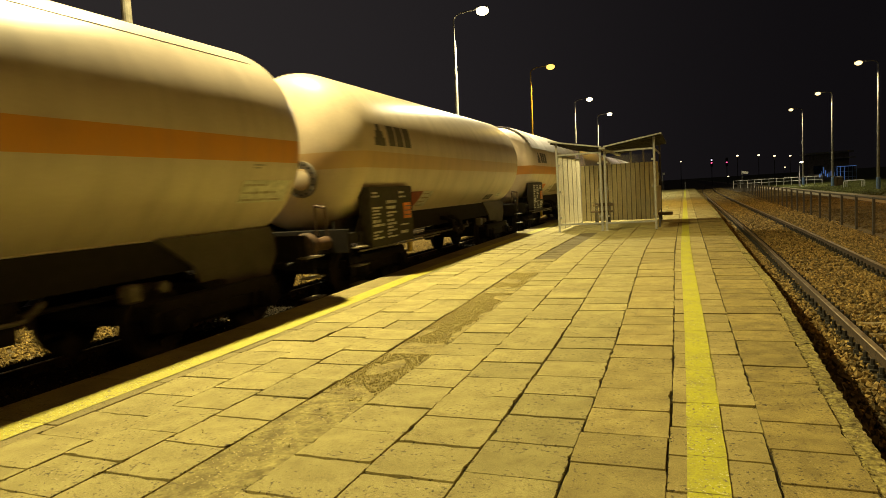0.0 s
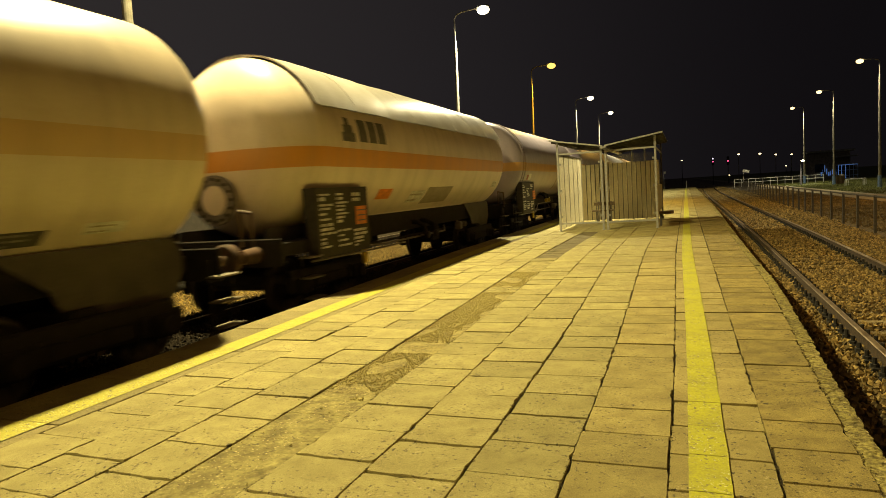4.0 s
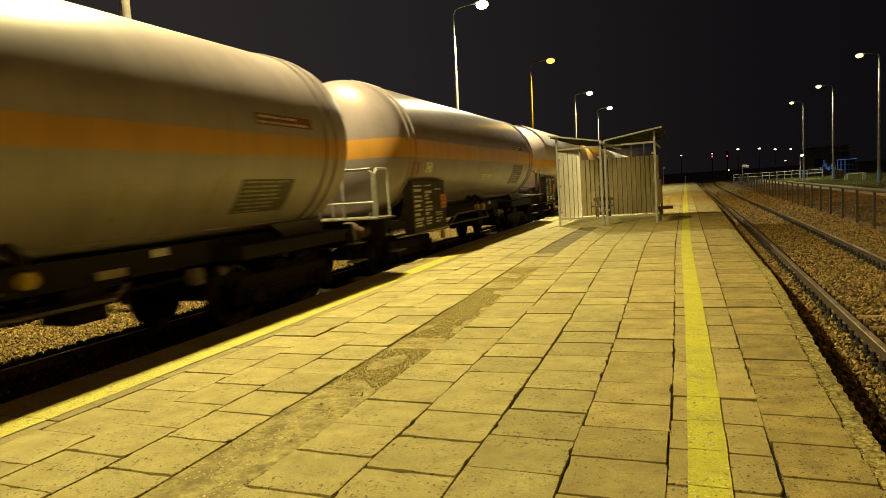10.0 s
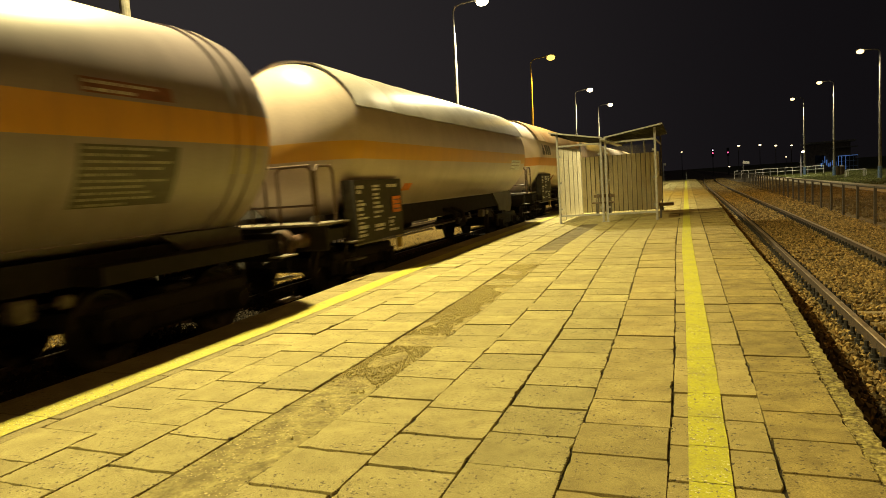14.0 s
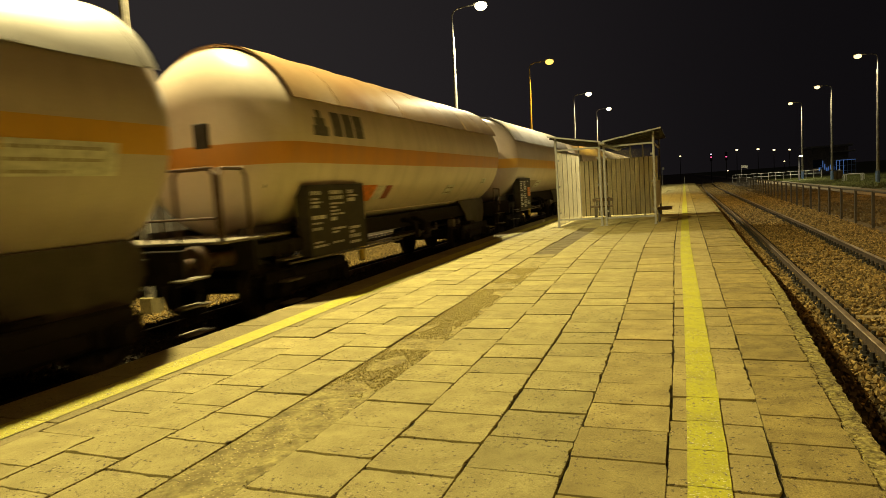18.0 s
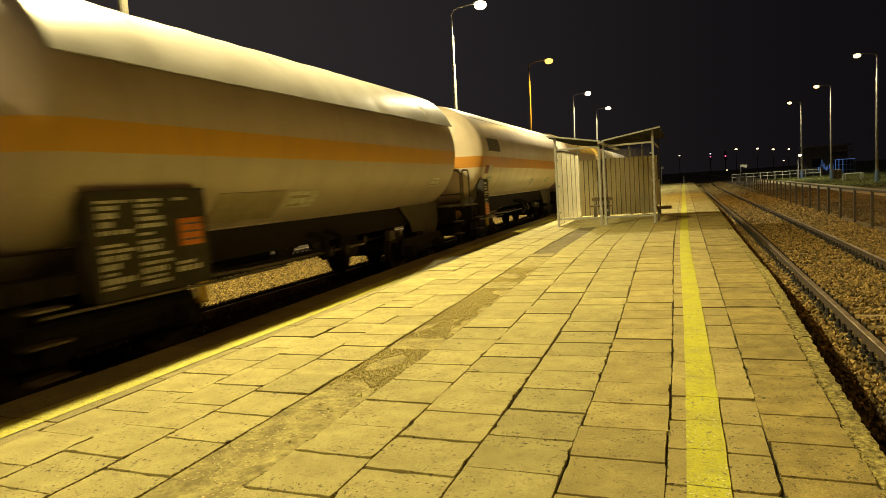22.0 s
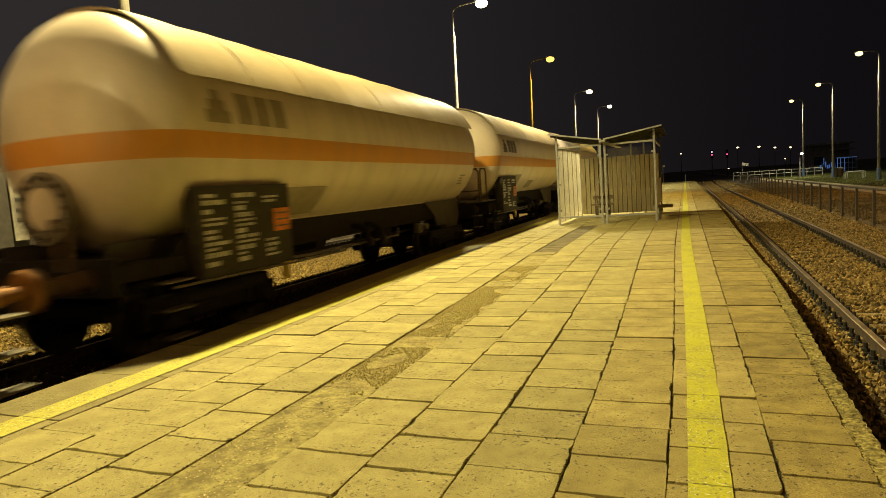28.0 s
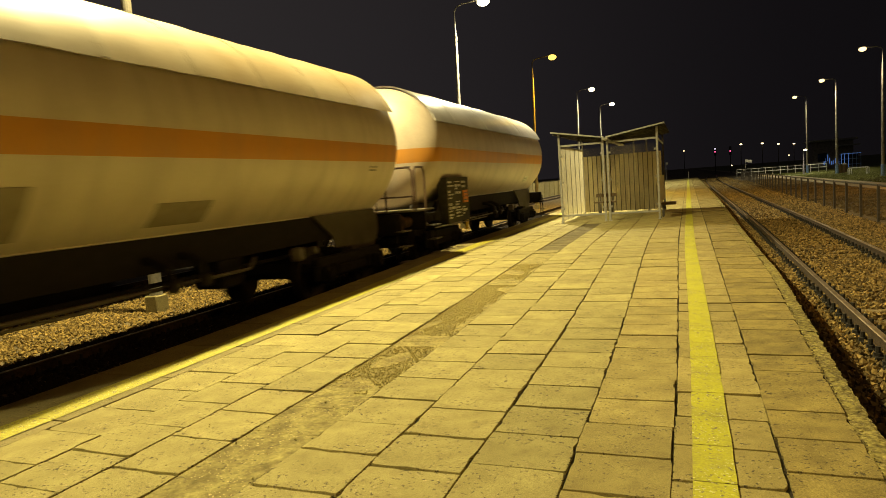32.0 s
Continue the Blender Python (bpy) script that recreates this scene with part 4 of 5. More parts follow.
    # marks on the barrel, with stations counted from its trailing end
    if logo == "three":
        y = f + logo_at
        bm = bmesh.new()
        for k, (a0, a1, d0, d1) in enumerate(((2, 8, 0.0, 0.44), (8, 13, 0.07, 0.37), (13, 18, 0.15, 0.29))):
            curved_plate(bm, R + 0.001, R + 0.005, y + d0, y + d1, a0, a1, zc, 3)
        part("logo_mark", bm, logo_mat or MARK_GREY, w, "plain dark logo shape")
        for k in range(3):
            part("logo_mark", curved_plate(bmesh.new(), R + 0.001, R + 0.005, y + 0.60 + k * 0.37, y + 0.90 + k * 0.37, 2.5, 18, zc, 4), logo_mat or MARK_GREY, w, "plain dark logo shape")
    elif logo:
        for k in range(4):
            part("logo_mark", curved_plate(bmesh.new(), R + 0.001, R + 0.005, f + logo_at + k * 0.32, f + logo_at + 0.29 + k * 0.32, 4, 19, zc, 4), MARK_GREY, w, "plain dark logo shape")
    for y, wd, a0, a1, tone in plates:
        mat, text = {"p": (MARK_WHITE, "pale plate with rows of small print"), "d": (MARK_DARK, "dark plate with rows of small print"), "o": (HAZARD, "orange hazard sticker"), "r": (RED_MARK, "red hazard sticker"),
                     "s": (MARK_SOFT, "dull brown mark on the barrel"), "w": (MARK_PINK, "faded red lettering bar"), "y": (MARK_FADED, "faded pale lettering"), "t": (MARK_DARK, "rows of dark lettering")}[tone]

        def print_rows(bm, rows, fill):
            span = a1 - a0
            for k in range(rows):
                a = a1 - span * (k + 0.75) / rows
                u, end = h + y + 0.05, h + y + 0.05 + (wd - 0.1) * rng.uniform(0.45, 1.0)
                while u < end:
                    v = min(end, u + rng.uniform(0.02, 0.09))
                    curved_plate(bm, R + 0.006, R + 0.0095, u, v, a, a + span / rows * fill, zc, 1)
                    u = v + rng.choice((0.012, 0.015, 0.04))
            return bm

        rows = max(2, int(abs(a1 - a0) / (4.2 if tone == "p" else 2.6)))
        if tone in "yt":
            tagged(part("lettering", print_rows(bmesh.new(), rows, 0.5), mat, w, text), kind="stuff")
            continue
        pl = part("info_plate", curved_plate(bmesh.new(), R + 0.001, R + 0.008, h + y, h + y + wd, a0, a1, zc, 4), mat, w, text)
        if tone in "pdw" and wd > 0.35:
            tagged(part("print", print_rows(bmesh.new(), rows, 0.30 if tone == "p" else 0.42), {"p": MARK_SOFT, "w": MARK_WHITE}.get(tone, MARK_FADED), pl), kind="stuff")
    # leading end gear: deck with railings round it
    ye = -lob / 2 + deck
    if front in ("rails", "ladder"):
        tone = (COPPER if shield else TREAD) if front == "ladder" or shield else (GALV if rings else FENCE)
        part("end_platform", boxed(-1.3, 1.3, ye - 0.06, f - 0.30, 1.28, 1.32, 0.006), TREAD, w, "pale grated end platform")
        for x in (1.27, -1.27):
            part("handrail", tube(bmesh.new(), [(x, ye + 0.55, 1.3), (x, ye + 0.55, 2.16), (x, ye + 0.48, 2.26), (x, ye + 0.08, 2.26), (x, ye, 2.16), (x, ye, 1.3)], 0.024), tone, w, "bent tube handrail")
        for xa, xb in ((1.22, 0.55), (-0.55, -1.22)):
            part("handrail", tube(bmesh.new(), [(xa, ye - 0.02, 1.3), (xa, ye - 0.02, 2.18), (xa - 0.08, ye - 0.02, 2.26), (xb + 0.08, ye - 0.02, 2.26), (xb, ye - 0.02, 2.18), (xb, ye - 0.02, 1.3)], 0.024), tone, w, "bent tube handrail")
        for x in (0.0, 0.3, -0.3):
            part("rail_post", rod(bmesh.new(), (x, ye - 0.03, 1.3), (x, ye - 0.03, 2.26), 0.018, 8), tone, w)
        for z in (2.27, 1.62):
            part("cross_rail", rod(bmesh.new(), (1.2, ye - 0.03, z), (-1.2, ye - 0.03, z), 0.018, 8), tone, w)
    if front == "ladder":
        part("end_plate", boxed(0.15, 0.40, f - head - 0.03, f - head + 0.10, 2.62, 2.98, 0.01), PLATE_BLACK, w, "small dark plate on the tank end")
        part("end_valve", rod(bmesh.new(), (1.0, f - 0.45, 2.05), (1.0, f - 0.15, 2.05), 0.07, 10), BLACK_STEEL, w)
    if front == "wheel":
        # bolted flange and cover on the tank end
        cx, cz, fr = flange
        yy = f - head - 0.04
        bm = lathe(bmesh.new(), [(yy + 0.4, fr * 0.68), (yy + 0.06, fr * 0.7), (yy + 0.06, fr), (yy, fr), (yy, fr * 0.62), (yy + 0.02, fr * 0.6)], "Y", 28, (cx, 0, cz))
        fl = part("flange", bm, RING_GREY, w, "round bolted flange on the tank end", smooth=True)
        part("cover", lathe(bmesh.new(), [(yy + 0.02, fr * 0.61), (yy - 0.015, fr * 0.57), (yy - 0.03, fr * 0.3)], "Y", 24, (cx, 0, cz)), paint, fl, smooth=True)
        bm = bmesh.new()
        for k in range(16):
            a = 2 * math.pi * k / 16
            rod(bm, (cx + fr * 0.84 * math.cos(a), yy - 0.03, cz + fr * 0.84 * math.sin(a)), (cx + fr * 0.84 * math.cos(a), yy + 0.01, cz + fr * 0.84 * math.sin(a)), fr * 0.065, 6)
        tagged(part("bolt", bm, BLACK_STEEL, fl), kind="stuff")
        part("handrail", tube(bmesh.new(), [(1.1, ye, 1.2), (1.1, ye, 1.68), (0.9, ye, 1.72), (0.9, ye, 1.2)], 0.022), COPPER, w, "bent tube handrail")
    return w, rear + 0.9 - lob / 2


BEIGE = tank_paint("tank_paint_beige", (0.68, 0.585, 0.46), (0.57, 0.48, 0.37), (0.58, 0.41, 0.22), 2.36, 2.66, dirt=0.36)
GREY = tank_paint("tank_paint_grey", (0.635, 0.55, 0.465), (0.53, 0.45, 0.38), (0.62, 0.285, 0.055), 2.38, 2.70, dirt=0.36)
CREAM = tank_paint("tank_paint_cream", (0.74, 0.645, 0.535), (0.63, 0.535, 0.44), (0.62, 0.285, 0.055), 2.34, 2.66, dirt=0.38)
DUSTY = tank_paint("tank_paint_dusty", (0.34, 0.295, 0.32), (0.265, 0.23, 0.25), (0.46, 0.255, 0.07), 2.40, 2.70, dirt=0.35)
DUSTY_WIDE = tank_paint("tank_paint_dusty_wide", (0.29, 0.245, 0.275), (0.225, 0.19, 0.215), (0.54, 0.275, 0.055), 2.50, 2.89, dirt=0.35)
ASH = tank_paint("tank_paint_ash", (0.53, 0.45, 0.405), (0.435, 0.368, 0.335), (0.60, 0.335, 0.055), 2.38, 2.70, dirt=0.22)
SHIELD_GREY = material("shield_sheet", (0.54, 0.52, 0.52), 0.4, 0.2, second=(0.42, 0.395, 0.37), scale=1.5, amount=0.9, grain=20)
SHIELD_RUST = material("shield_sheet_rusty", (0.38, 0.28, 0.15), 0.5, 0.1, second=(0.25, 0.125, 0.045), scale=0.6, amount=0.9, grain=20)

SHIELD_STAINED = material("shield_sheet_stained", (0.48, 0.41, 0.28), 0.5, 0.1, second=(0.36, 0.26, 0.13), scale=0.7, amount=0.9, grain=20)
vary(SHIELD_STAINED, 0.82, 1.12)
vary(SHIELD_GREY, 0.86, 1.1)
vary(SHIELD_RUST, 0.78, 1.15)

REARS = (8.11, 21.36, 34.64, 48.51, 62.70, 77.67, 91.18, 104.50, 119.39, 132.74, 145.96, 159.39)
STICKERS = ((-8.73, 0.75, -44, -30, "o"), (-7.88, 0.28, -43, -31, "p"), (-7.53, 0.26, -43, -31, "r"))
WAGON_KINDS = []
WAGON_KINDS.append(("grey gas tank wagon with a broad orange stripe", GREY, None, False, "rails", "", ((-1.1, 1.05, -36, -23, "p"), (-1.0, 0.35, -17, -14, "y"))))
WAGON_KINDS.append(("plain beige gas tank wagon with a faded stripe", BEIGE, None, False, "wheel", "three", ((-8.55, 0.65, -52, -34, "r"), (-7.84, 0.6, -52, -34, "p"), (-2.44, 0.7, -52, -44, "d"), (-1.32, 0.5, -48, -42, "p"))))
WAGON_KINDS.append(("grey gas tank wagon with a pale sun shield", CREAM, SHIELD_GREY, False, "wheel", "three", ((-8.26, 0.6, -40, -31, "o"), (-6.62, 0.8, -46, -34, "p"), (-5.71, 1.6, -49, -31, "s"), (-0.66, 0.4, -34, -26, "p"))))
WAGON_KINDS.append(("dusty dark-grey tank wagon with barrel rings and an orange stripe", DUSTY, None, True, "wheel", "", ((-10.06, 0.33, -25, -16, "p"), (-10.34, 0.25, -25, -18, "r"), (-2.54, 1.18, -46, -25, "d"), (-2.34, 1.35, 4, 10, "w"), (-3.05, 0.12, -45, -24, "s"), (-4.5, 0.12, -45, -24, "s"))))
WAGON_KINDS.append(("dusty dark-grey tank wagon with twin handrails and barrel rings", DUSTY_WIDE, None, True, "rails", "", ((-10.51, 0.36, -21, -12, "p"), (-11.29, 0.37, -23, -12, "r"), (-6.19, 1.0, -28, -23, "p"), (-2.87, 1.28, -37, -11, "d"), (-2.78, 1.16, 8, 14, "w"), (-0.68, 0.6, -23, -10, "s"))))
WAGON_KINDS.append(("grey tank wagon with a sun shield and end railings", ASH, SHIELD_GREY, False, "rails", "", ((-1.77, 1.2, -22, -9, "p"), (-9.98, 0.4, -40, -33, "o"))))
WAGON_KINDS.append(("cream tank wagon with a rusty sun shield", CREAM, SHIELD_RUST, False, "ladder", "three", STICKERS + ((-4.0, 0.6, -44, -33, "p"), (-1.26, 0.4, -33, -27, "p"))))
WAGON_KINDS.append(("grey tank wagon with a sun shield and bolted end flange", ASH, SHIELD_GREY, False, "wheel", "", ((-8.47, 1.5, -52, -32, "s"), (-6.85, 0.8, -45, -33, "p"), (-1.24, 0.5, -34, -26, "p"))))
WAGON_KINDS.append(("long cream tank wagon with end railings and a dark logo", CREAM, None, False, "rails", "four", ((-12.1, 0.31, -22, -12, "r"), (-11.76, 0.32, -22, -12, "p"), (-11.36, 0.9, -60, -50, "s"), (-11.89, 1.0, -50, -30, "t"), (-11.79, 0.7, -35, -24, "p"), (-5.58, 0.6, -39, -30, "p"), (-2.74, 0.7, -38, -28, "p"))))
WAGON_KINDS.append(("cream tank wagon with a rust-stained sun shield", CREAM, SHIELD_STAINED, False, "wheel", "three", ((-8.8, 1.4, -53, -31, "s"), (-0.94, 0.5, -36, -24, "y"))))
WAGON_KINDS.append(("cream tank wagon with a rust-stained shield and end railings", CREAM, SHIELD_STAINED, False, "ladder", "three", ((-8.71, 1.3, -50, -26, "s"), (-5.85, 0.9, -50, -36, "s"), (-1.05, 0.4, -22, -17, "y"))))
WAGON_KINDS.append(("last grey tank wagon of the train with a sun shield", GREY, SHIELD_GREY, False, "rails", "", ((-2.06, 0.5, -40, -32, "p"),)))
SETBACKS = (0.5, 0.35, 0.8, 0.5, 0.5, 0.9, 0.8, 0.7, 0.55, 0.8, 0.8, 0.5)
PANELS = ((0.5, 1.7), (-0.02, 1.9), (-0.32, 1.7), (0.09, 1.85), (0.32, 1.9), (-0.45, 1.95), (0.08, 1.8), (0.1, 1.6), (-0.05, 0.45), (-0.03, 1.84), (0.07, 1.74), (0.3, 1.6))
DECKS = (0.3, 0.3, 0.3, 0.3, 0.45, 0.5, 0.1, 0.3, 0.12, 0.3, 0.1, 0.3)
FLANGES = {3: (0.1, 2.68, 0.44), 7: (-0.1, 1.8, 0.42), 9: (-0.1, 1.85, 0.43), 2: (-0.1, 1.9, 0.4)}
LOGOS = {1: 0.25, 2: 0.57, 6: 0.32, 8: 0.5, 9: 0.21, 10: 0.27}
HAZARD_OUT = {3: 0.19, 4: 0.15, 9: 0.07, 10: 0.05}
WAGONS = []


def train():
    for k, (label, paint, shield, rings, front, logo, plates) in enumerate(WAGON_KINDS):
        lob = REARS[k] - REARS[k - 1] if k else 13.0
        WAGONS.append(tank_wagon(label, lob, REARS[k], paint, shield, rings, front, logo, plates, narrow=logo == "four", setback=SETBACKS[k], panel_at=PANELS[k], logo_at=LOGOS.get(k, 0.5), deck=DECKS[k], logo_mat=MARK_SOFT if k == 9 else None, flange=FLANGES.get(k, (0.4, 2.2, 0.33)), shade_top=1.31 if rings or k == 6 else 1.435, hazard_out=HAZARD_OUT.get(k, 0.0), plate=k != 6, head=0.8 if shield else 0.62))


# ---------------------------------------------------------------- masts, shelter, fence and what lies beyond
def lamp_mast(x, y, z, reach, label, bulb, pole, ground_z, group, lean=0.0):
    m = thing("street_lamp", label, "street lamp", pose(x, y, ground_z), group)
    top = z - ground_z
    bm = bmesh.new()
    rod(bm, (0, 0, 0), (lean, 0, top * 0.88), 0.12, 14, 0.062)
    part("pole", bm, pole, m)
    if ground_z < -0.4:
        part("footing", boxed(-0.15, 0.15, -0.15, 0.15, 0.0, 0.38, 0.02), KERB, m, "pale concrete footing")
    else:
        part("base_band", rod(bmesh.new(), (0, 0, 0), (0, 0, 1.0), 0.155, 14, 0.145), BLUE_PAINT, m, "blue-painted band round the foot")
    s = 1 if reach > 0 else -1
    part("arm", tube(bmesh.new(), [(lean, 0, top * 0.87), (lean, 0, top - 0.25), (lean + s * 0.12, 0, top - 0.08), (lean + s * 0.35, 0, top), (reach - s * 0.2, 0, top + 0.05)], 0.032), pole, m)
    bm = bmesh.new()
    box(bm, reach - 0.30, reach + 0.24, -0.11, 0.11, top + 0.02, top + 0.13, 0.04)
    part("lantern", bm, LANTERN, m)
    bm = bmesh.new()
    bmesh.ops.create_uvsphere(bm, u_segments=16, v_segments=8, radius=1, matrix=Matrix.Translation((reach, 0, top - 0.06)) @ Matrix.Diagonal((0.27, 0.23, 0.18, 1)))
    part("glass_bowl", bm, bulb, m, "glowing glass bowl", smooth=True).visible_shadow = False


def shelter():
    y0, y1 = 19.95, 24.6
    s = thing("platform_shelter", "galvanised platform shelter with butterfly roof, glass front and boarded walls", "shelter")

    def under_roof(x):
        return 2.55 + (0.29 * (-2.34 - x) / 1.61 if x < -2.34 else 0.26 * max(0.0, x + 2.28) / 1.68)

    for x in (-3.745, -2.41, -2.275, -0.83):
        part("post", boxed(x - 0.032, x + 0.032, y0 - 0.032, y0 + 0.032, 0.0, under_roof(x) - 0.01, 0.006), GALV, s)
        part("base_plate", boxed(x - 0.055, x + 0.055, y0 - 0.055, y0 + 0.055, 0.0, 0.014, 0.003), GALV, s)
    for x in (-3.745, -1.85, -1.40):
        part("post", boxed(x - 0.028, x + 0.028, y1 - 0.028, y1 + 0.028, 0.0, under_roof(x) - 0.01, 0.006), GALV, s)
    part("post", boxed(-0.86, -0.80, y1 - 0.03, y1 + 0.03, 0.0, under_roof(-0.83) - 0.01, 0.006), FENCE, s, "dark back corner post")
    for xa, xb in ((-3.713, -2.442), (-2.243, -0.862)):
        for z in (0.235, 2.42):
            part("rail", boxed(xa, xb, y0 - 0.025, y0 + 0.025, z - 0.028, z + 0.028, 0.005), GALV, s)
        pane = part("pane", boxed(xa + 0.05, xb - 0.05, y0 - 0.006, y0 + 0.006, 0.30, 2.28), DIRTY_GLASS, s, "dirty clear pane")
        pane.visible_shadow = False
        for x in (xa + 0.03, xb - 0.03):
            for z in (0.45, 1.28, 2.1):
                part("clamp", boxed(x - 0.03, x + 0.03, y0 - 0.022, y0 + 0.022, z - 0.03, z + 0.03, 0.004), GALV, s)
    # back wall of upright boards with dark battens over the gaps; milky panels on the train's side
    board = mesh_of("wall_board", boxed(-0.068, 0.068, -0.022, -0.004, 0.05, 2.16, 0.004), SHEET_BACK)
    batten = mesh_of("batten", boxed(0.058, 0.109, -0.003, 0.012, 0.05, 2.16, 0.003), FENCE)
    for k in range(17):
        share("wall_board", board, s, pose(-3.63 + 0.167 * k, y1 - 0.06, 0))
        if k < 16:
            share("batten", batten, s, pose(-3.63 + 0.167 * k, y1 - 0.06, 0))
    panel = mesh_of("side_panel", boxed(-0.006, 0.006, -0.43, 0.43, 0.05, 2.4, 0.002), SHEET)
    seam = mesh_of("panel_joint", boxed(-0.012, 0.012, -0.022, 0.022, 0.05, 2.4, 0.003), FENCE)
    for k in range(5):
        share("side_panel", panel, s, pose(-3.735, y0 + 0.49 + 0.9 * k, 0))
        if k < 4:
            share("panel_joint", seam, s, pose(-3.735, y0 + 0.94 + 0.9 * k, 0))
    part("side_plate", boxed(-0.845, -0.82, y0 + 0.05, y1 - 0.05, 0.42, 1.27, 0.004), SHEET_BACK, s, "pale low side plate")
    for x, ya, yb in ((-3.745, y0 + 0.04, y1 - 0.04), (-0.83, y0 + 0.04, y1 - 0.04)):
        part("rail", boxed(x - 0.022, x + 0.022, ya, yb, 2.40, 2.445, 0.004), GALV, s)
    # roof wings of trough sheet on purlins
    for xa, za, xb, zb in ((-2.34, 2.555, -3.95, 2.845), (-2.28, 2.555, -0.60, 2.82)):
        bm = bmesh.new()
        n = 20
        rows = []
        for k in range(2 * n + 1):
            y = y0 - 0.22 + (y1 + 0.3 - y0 + 0.22) * k / (2 * n)
            d = 0.03 * (k % 2)
            rows.append([bm.verts.new((x, y, z + d + t)) for x, z in ((xa, za), (xb, zb)) for t in (0.0, 0.008)])
        for a, b in zip(rows, rows[1:]):
            for i, j in ((0, 2), (2, 3), (3, 1), (1, 0)):
                bm.faces.new((a[i], a[j], b[j], b[i]))
        part("roof", bm, ROOFING, s, "dark trough-sheet roof wing")
        for y in (y0 - 0.25, y1 + 0.33):
            bm = bmesh.new()
            v = [bm.verts.new((x, yy, z + t)) for yy in (y - 0.02, y + 0.02) for x, z in ((xa, za), (xb, zb)) for t in (-0.012, 0.032)]
            for f in ((0, 1, 3, 2), (4, 5, 7, 6), (0, 1, 5, 4), (2, 3, 7, 6), (0, 2, 6, 4), (1, 3, 7, 5)):
                bm.faces.new([v[i] for i in f])
            part("verge_trim", bm, GALV, s)
        for k in range(7):
            y = y0 + 0.1 + 0.72 * k
            bm = bmesh.new()
            v = [bm.verts.new((x, yy, z + t)) for yy in (y - 0.02, y + 0.02) for x, z in ((xa, za), (xb, zb)) for t in (-0.06, -0.004)]
            for f in ((0, 1, 3, 2), (4, 5, 7, 6), (0, 1, 5, 4), (2, 3, 7, 6), (0, 2, 6, 4), (1, 3, 7, 5)):
                bm.faces.new([v[i] for i in f])
            part("rafter", bm, FENCE, s)
    part("gutter", boxed(-2.40, -2.22, y0 - 0.28, y1 + 0.34, 2.485, 2.55, 0.01), GALV, s)
    b = thing("bench", "dark wooden slatted bench inside the shelter", "bench")
    for k in range(3):
        part("seat_slat", boxed(-3.2, -2.45, 23.3 + 0.14 * k, 23.42 + 0.14 * k, 0.42, 0.47, 0.006), WOOD, b)
    part("back_slat", boxed(-3.2, -2.45, 23.82, 23.86, 0.62, 0.74, 0.006), WOOD, b)
    for x in (-3.05, -2.6):
        part("leg", boxed(x - 0.03, x + 0.03, 23.35, 23.86, 0.0, 0.42, 0.004), FENCE, b)
        part("back_stay", boxed(x - 0.03, x + 0.03, 23.86, 23.90, 0.40, 0.76, 0.004), FENCE, b)
    b = thing("stool", "dark low seat plank beside the shelter", "seat")
    part("seat_slat", boxed(-0.80, -0.37, 20.55, 21.15, 0.37, 0.45, 0.008), WOOD, b)
    for y in (20.62, 21.08):
        part("leg", boxed(-0.78, -0.73, y - 0.025, y + 0.025, 0.0, 0.37, 0.004), FENCE, b)


def fence():
    f = thing("fence", "dark steel trackside fence with square posts", "fence")
    post = mesh_of("post", boxed(-0.033, 0.033, -0.033, 0.033, 0, 1.06, 0.006), FENCE)

    def line(y):
        return 4.78 + 1.2 * smoothstep(22, 90, y)

    y = 5.22
    last = None
    while y < 84:
        x = line(y)
        share("post", post, f, pose(x, y, -0.42))
        if last:
            part("rail", rod(bmesh.new(), (last[0], last[1], 0.61), (x, y, 0.61), 0.028, 6), FENCE, f)
        last = (x, y)
        y += 1.87


ground_sheet()
track(TRAIN_X, -60, 260, "rusty rails on sleepers under the train", -5.8, 26.0)
track(-12.1, -60, 260, "second track beyond the train, rails on sleepers", -5.6, 26.0)
track(1.813 + 0.7525, -60, 260, "single railway track with dark rails on ballast", -5.8, 60.0, 1.6)
platform()
joint_crumbs()
loose_grit()
train()
shelter()
fence()
stones("ballast", 0.95, 4.7, -6.0, 24.0, 50000, lambda x, r: -0.505 + 0.10 * np.clip((x - 3.6) / 0.8, 0, 1) - 0.012 * (np.abs(x - 2.565) < 0.66) + r.uniform(-0.012, 0.028, len(x)), "crushed stone ballast round the single track", 1, (0.020, 0.043), bare=swept)
stones("ballast", 0.88, 1.36, -6.0, 40.0, 8500, lambda x, r: -0.475 + 0.10 * np.clip((1.28 - x) / 0.3, 0, 1) + r.uniform(-0.02, 0.025, len(x)), "grimy ballast along the foot of the platform, darkened to widen its shadow", 15, (0.024, 0.05), "ballast", GRIMY_SHADE_STONE)
stones("ballast", 0.95, 4.9, 24.0, 62.0, 24000, lambda x, r: -0.50 + 0.10 * np.clip((x - 3.6) / 0.8, 0, 1) - 0.018 * (np.abs(x - 2.565) < 0.66) + r.uniform(-0.012, 0.028, len(x)), "crushed stone ballast further along the single track", 5, (0.030, 0.058), bare=swept)
stones("ballast", 1.15, 5.4, 62.0, 110.0, 14000, lambda x, r: -0.52 + 0.10 * np.clip((x - 3.9) / 0.8, 0, 1) + r.uniform(-0.02, 0.03, len(x)), "crushed stone ballast towards the crossing", 6, (0.05, 0.09))
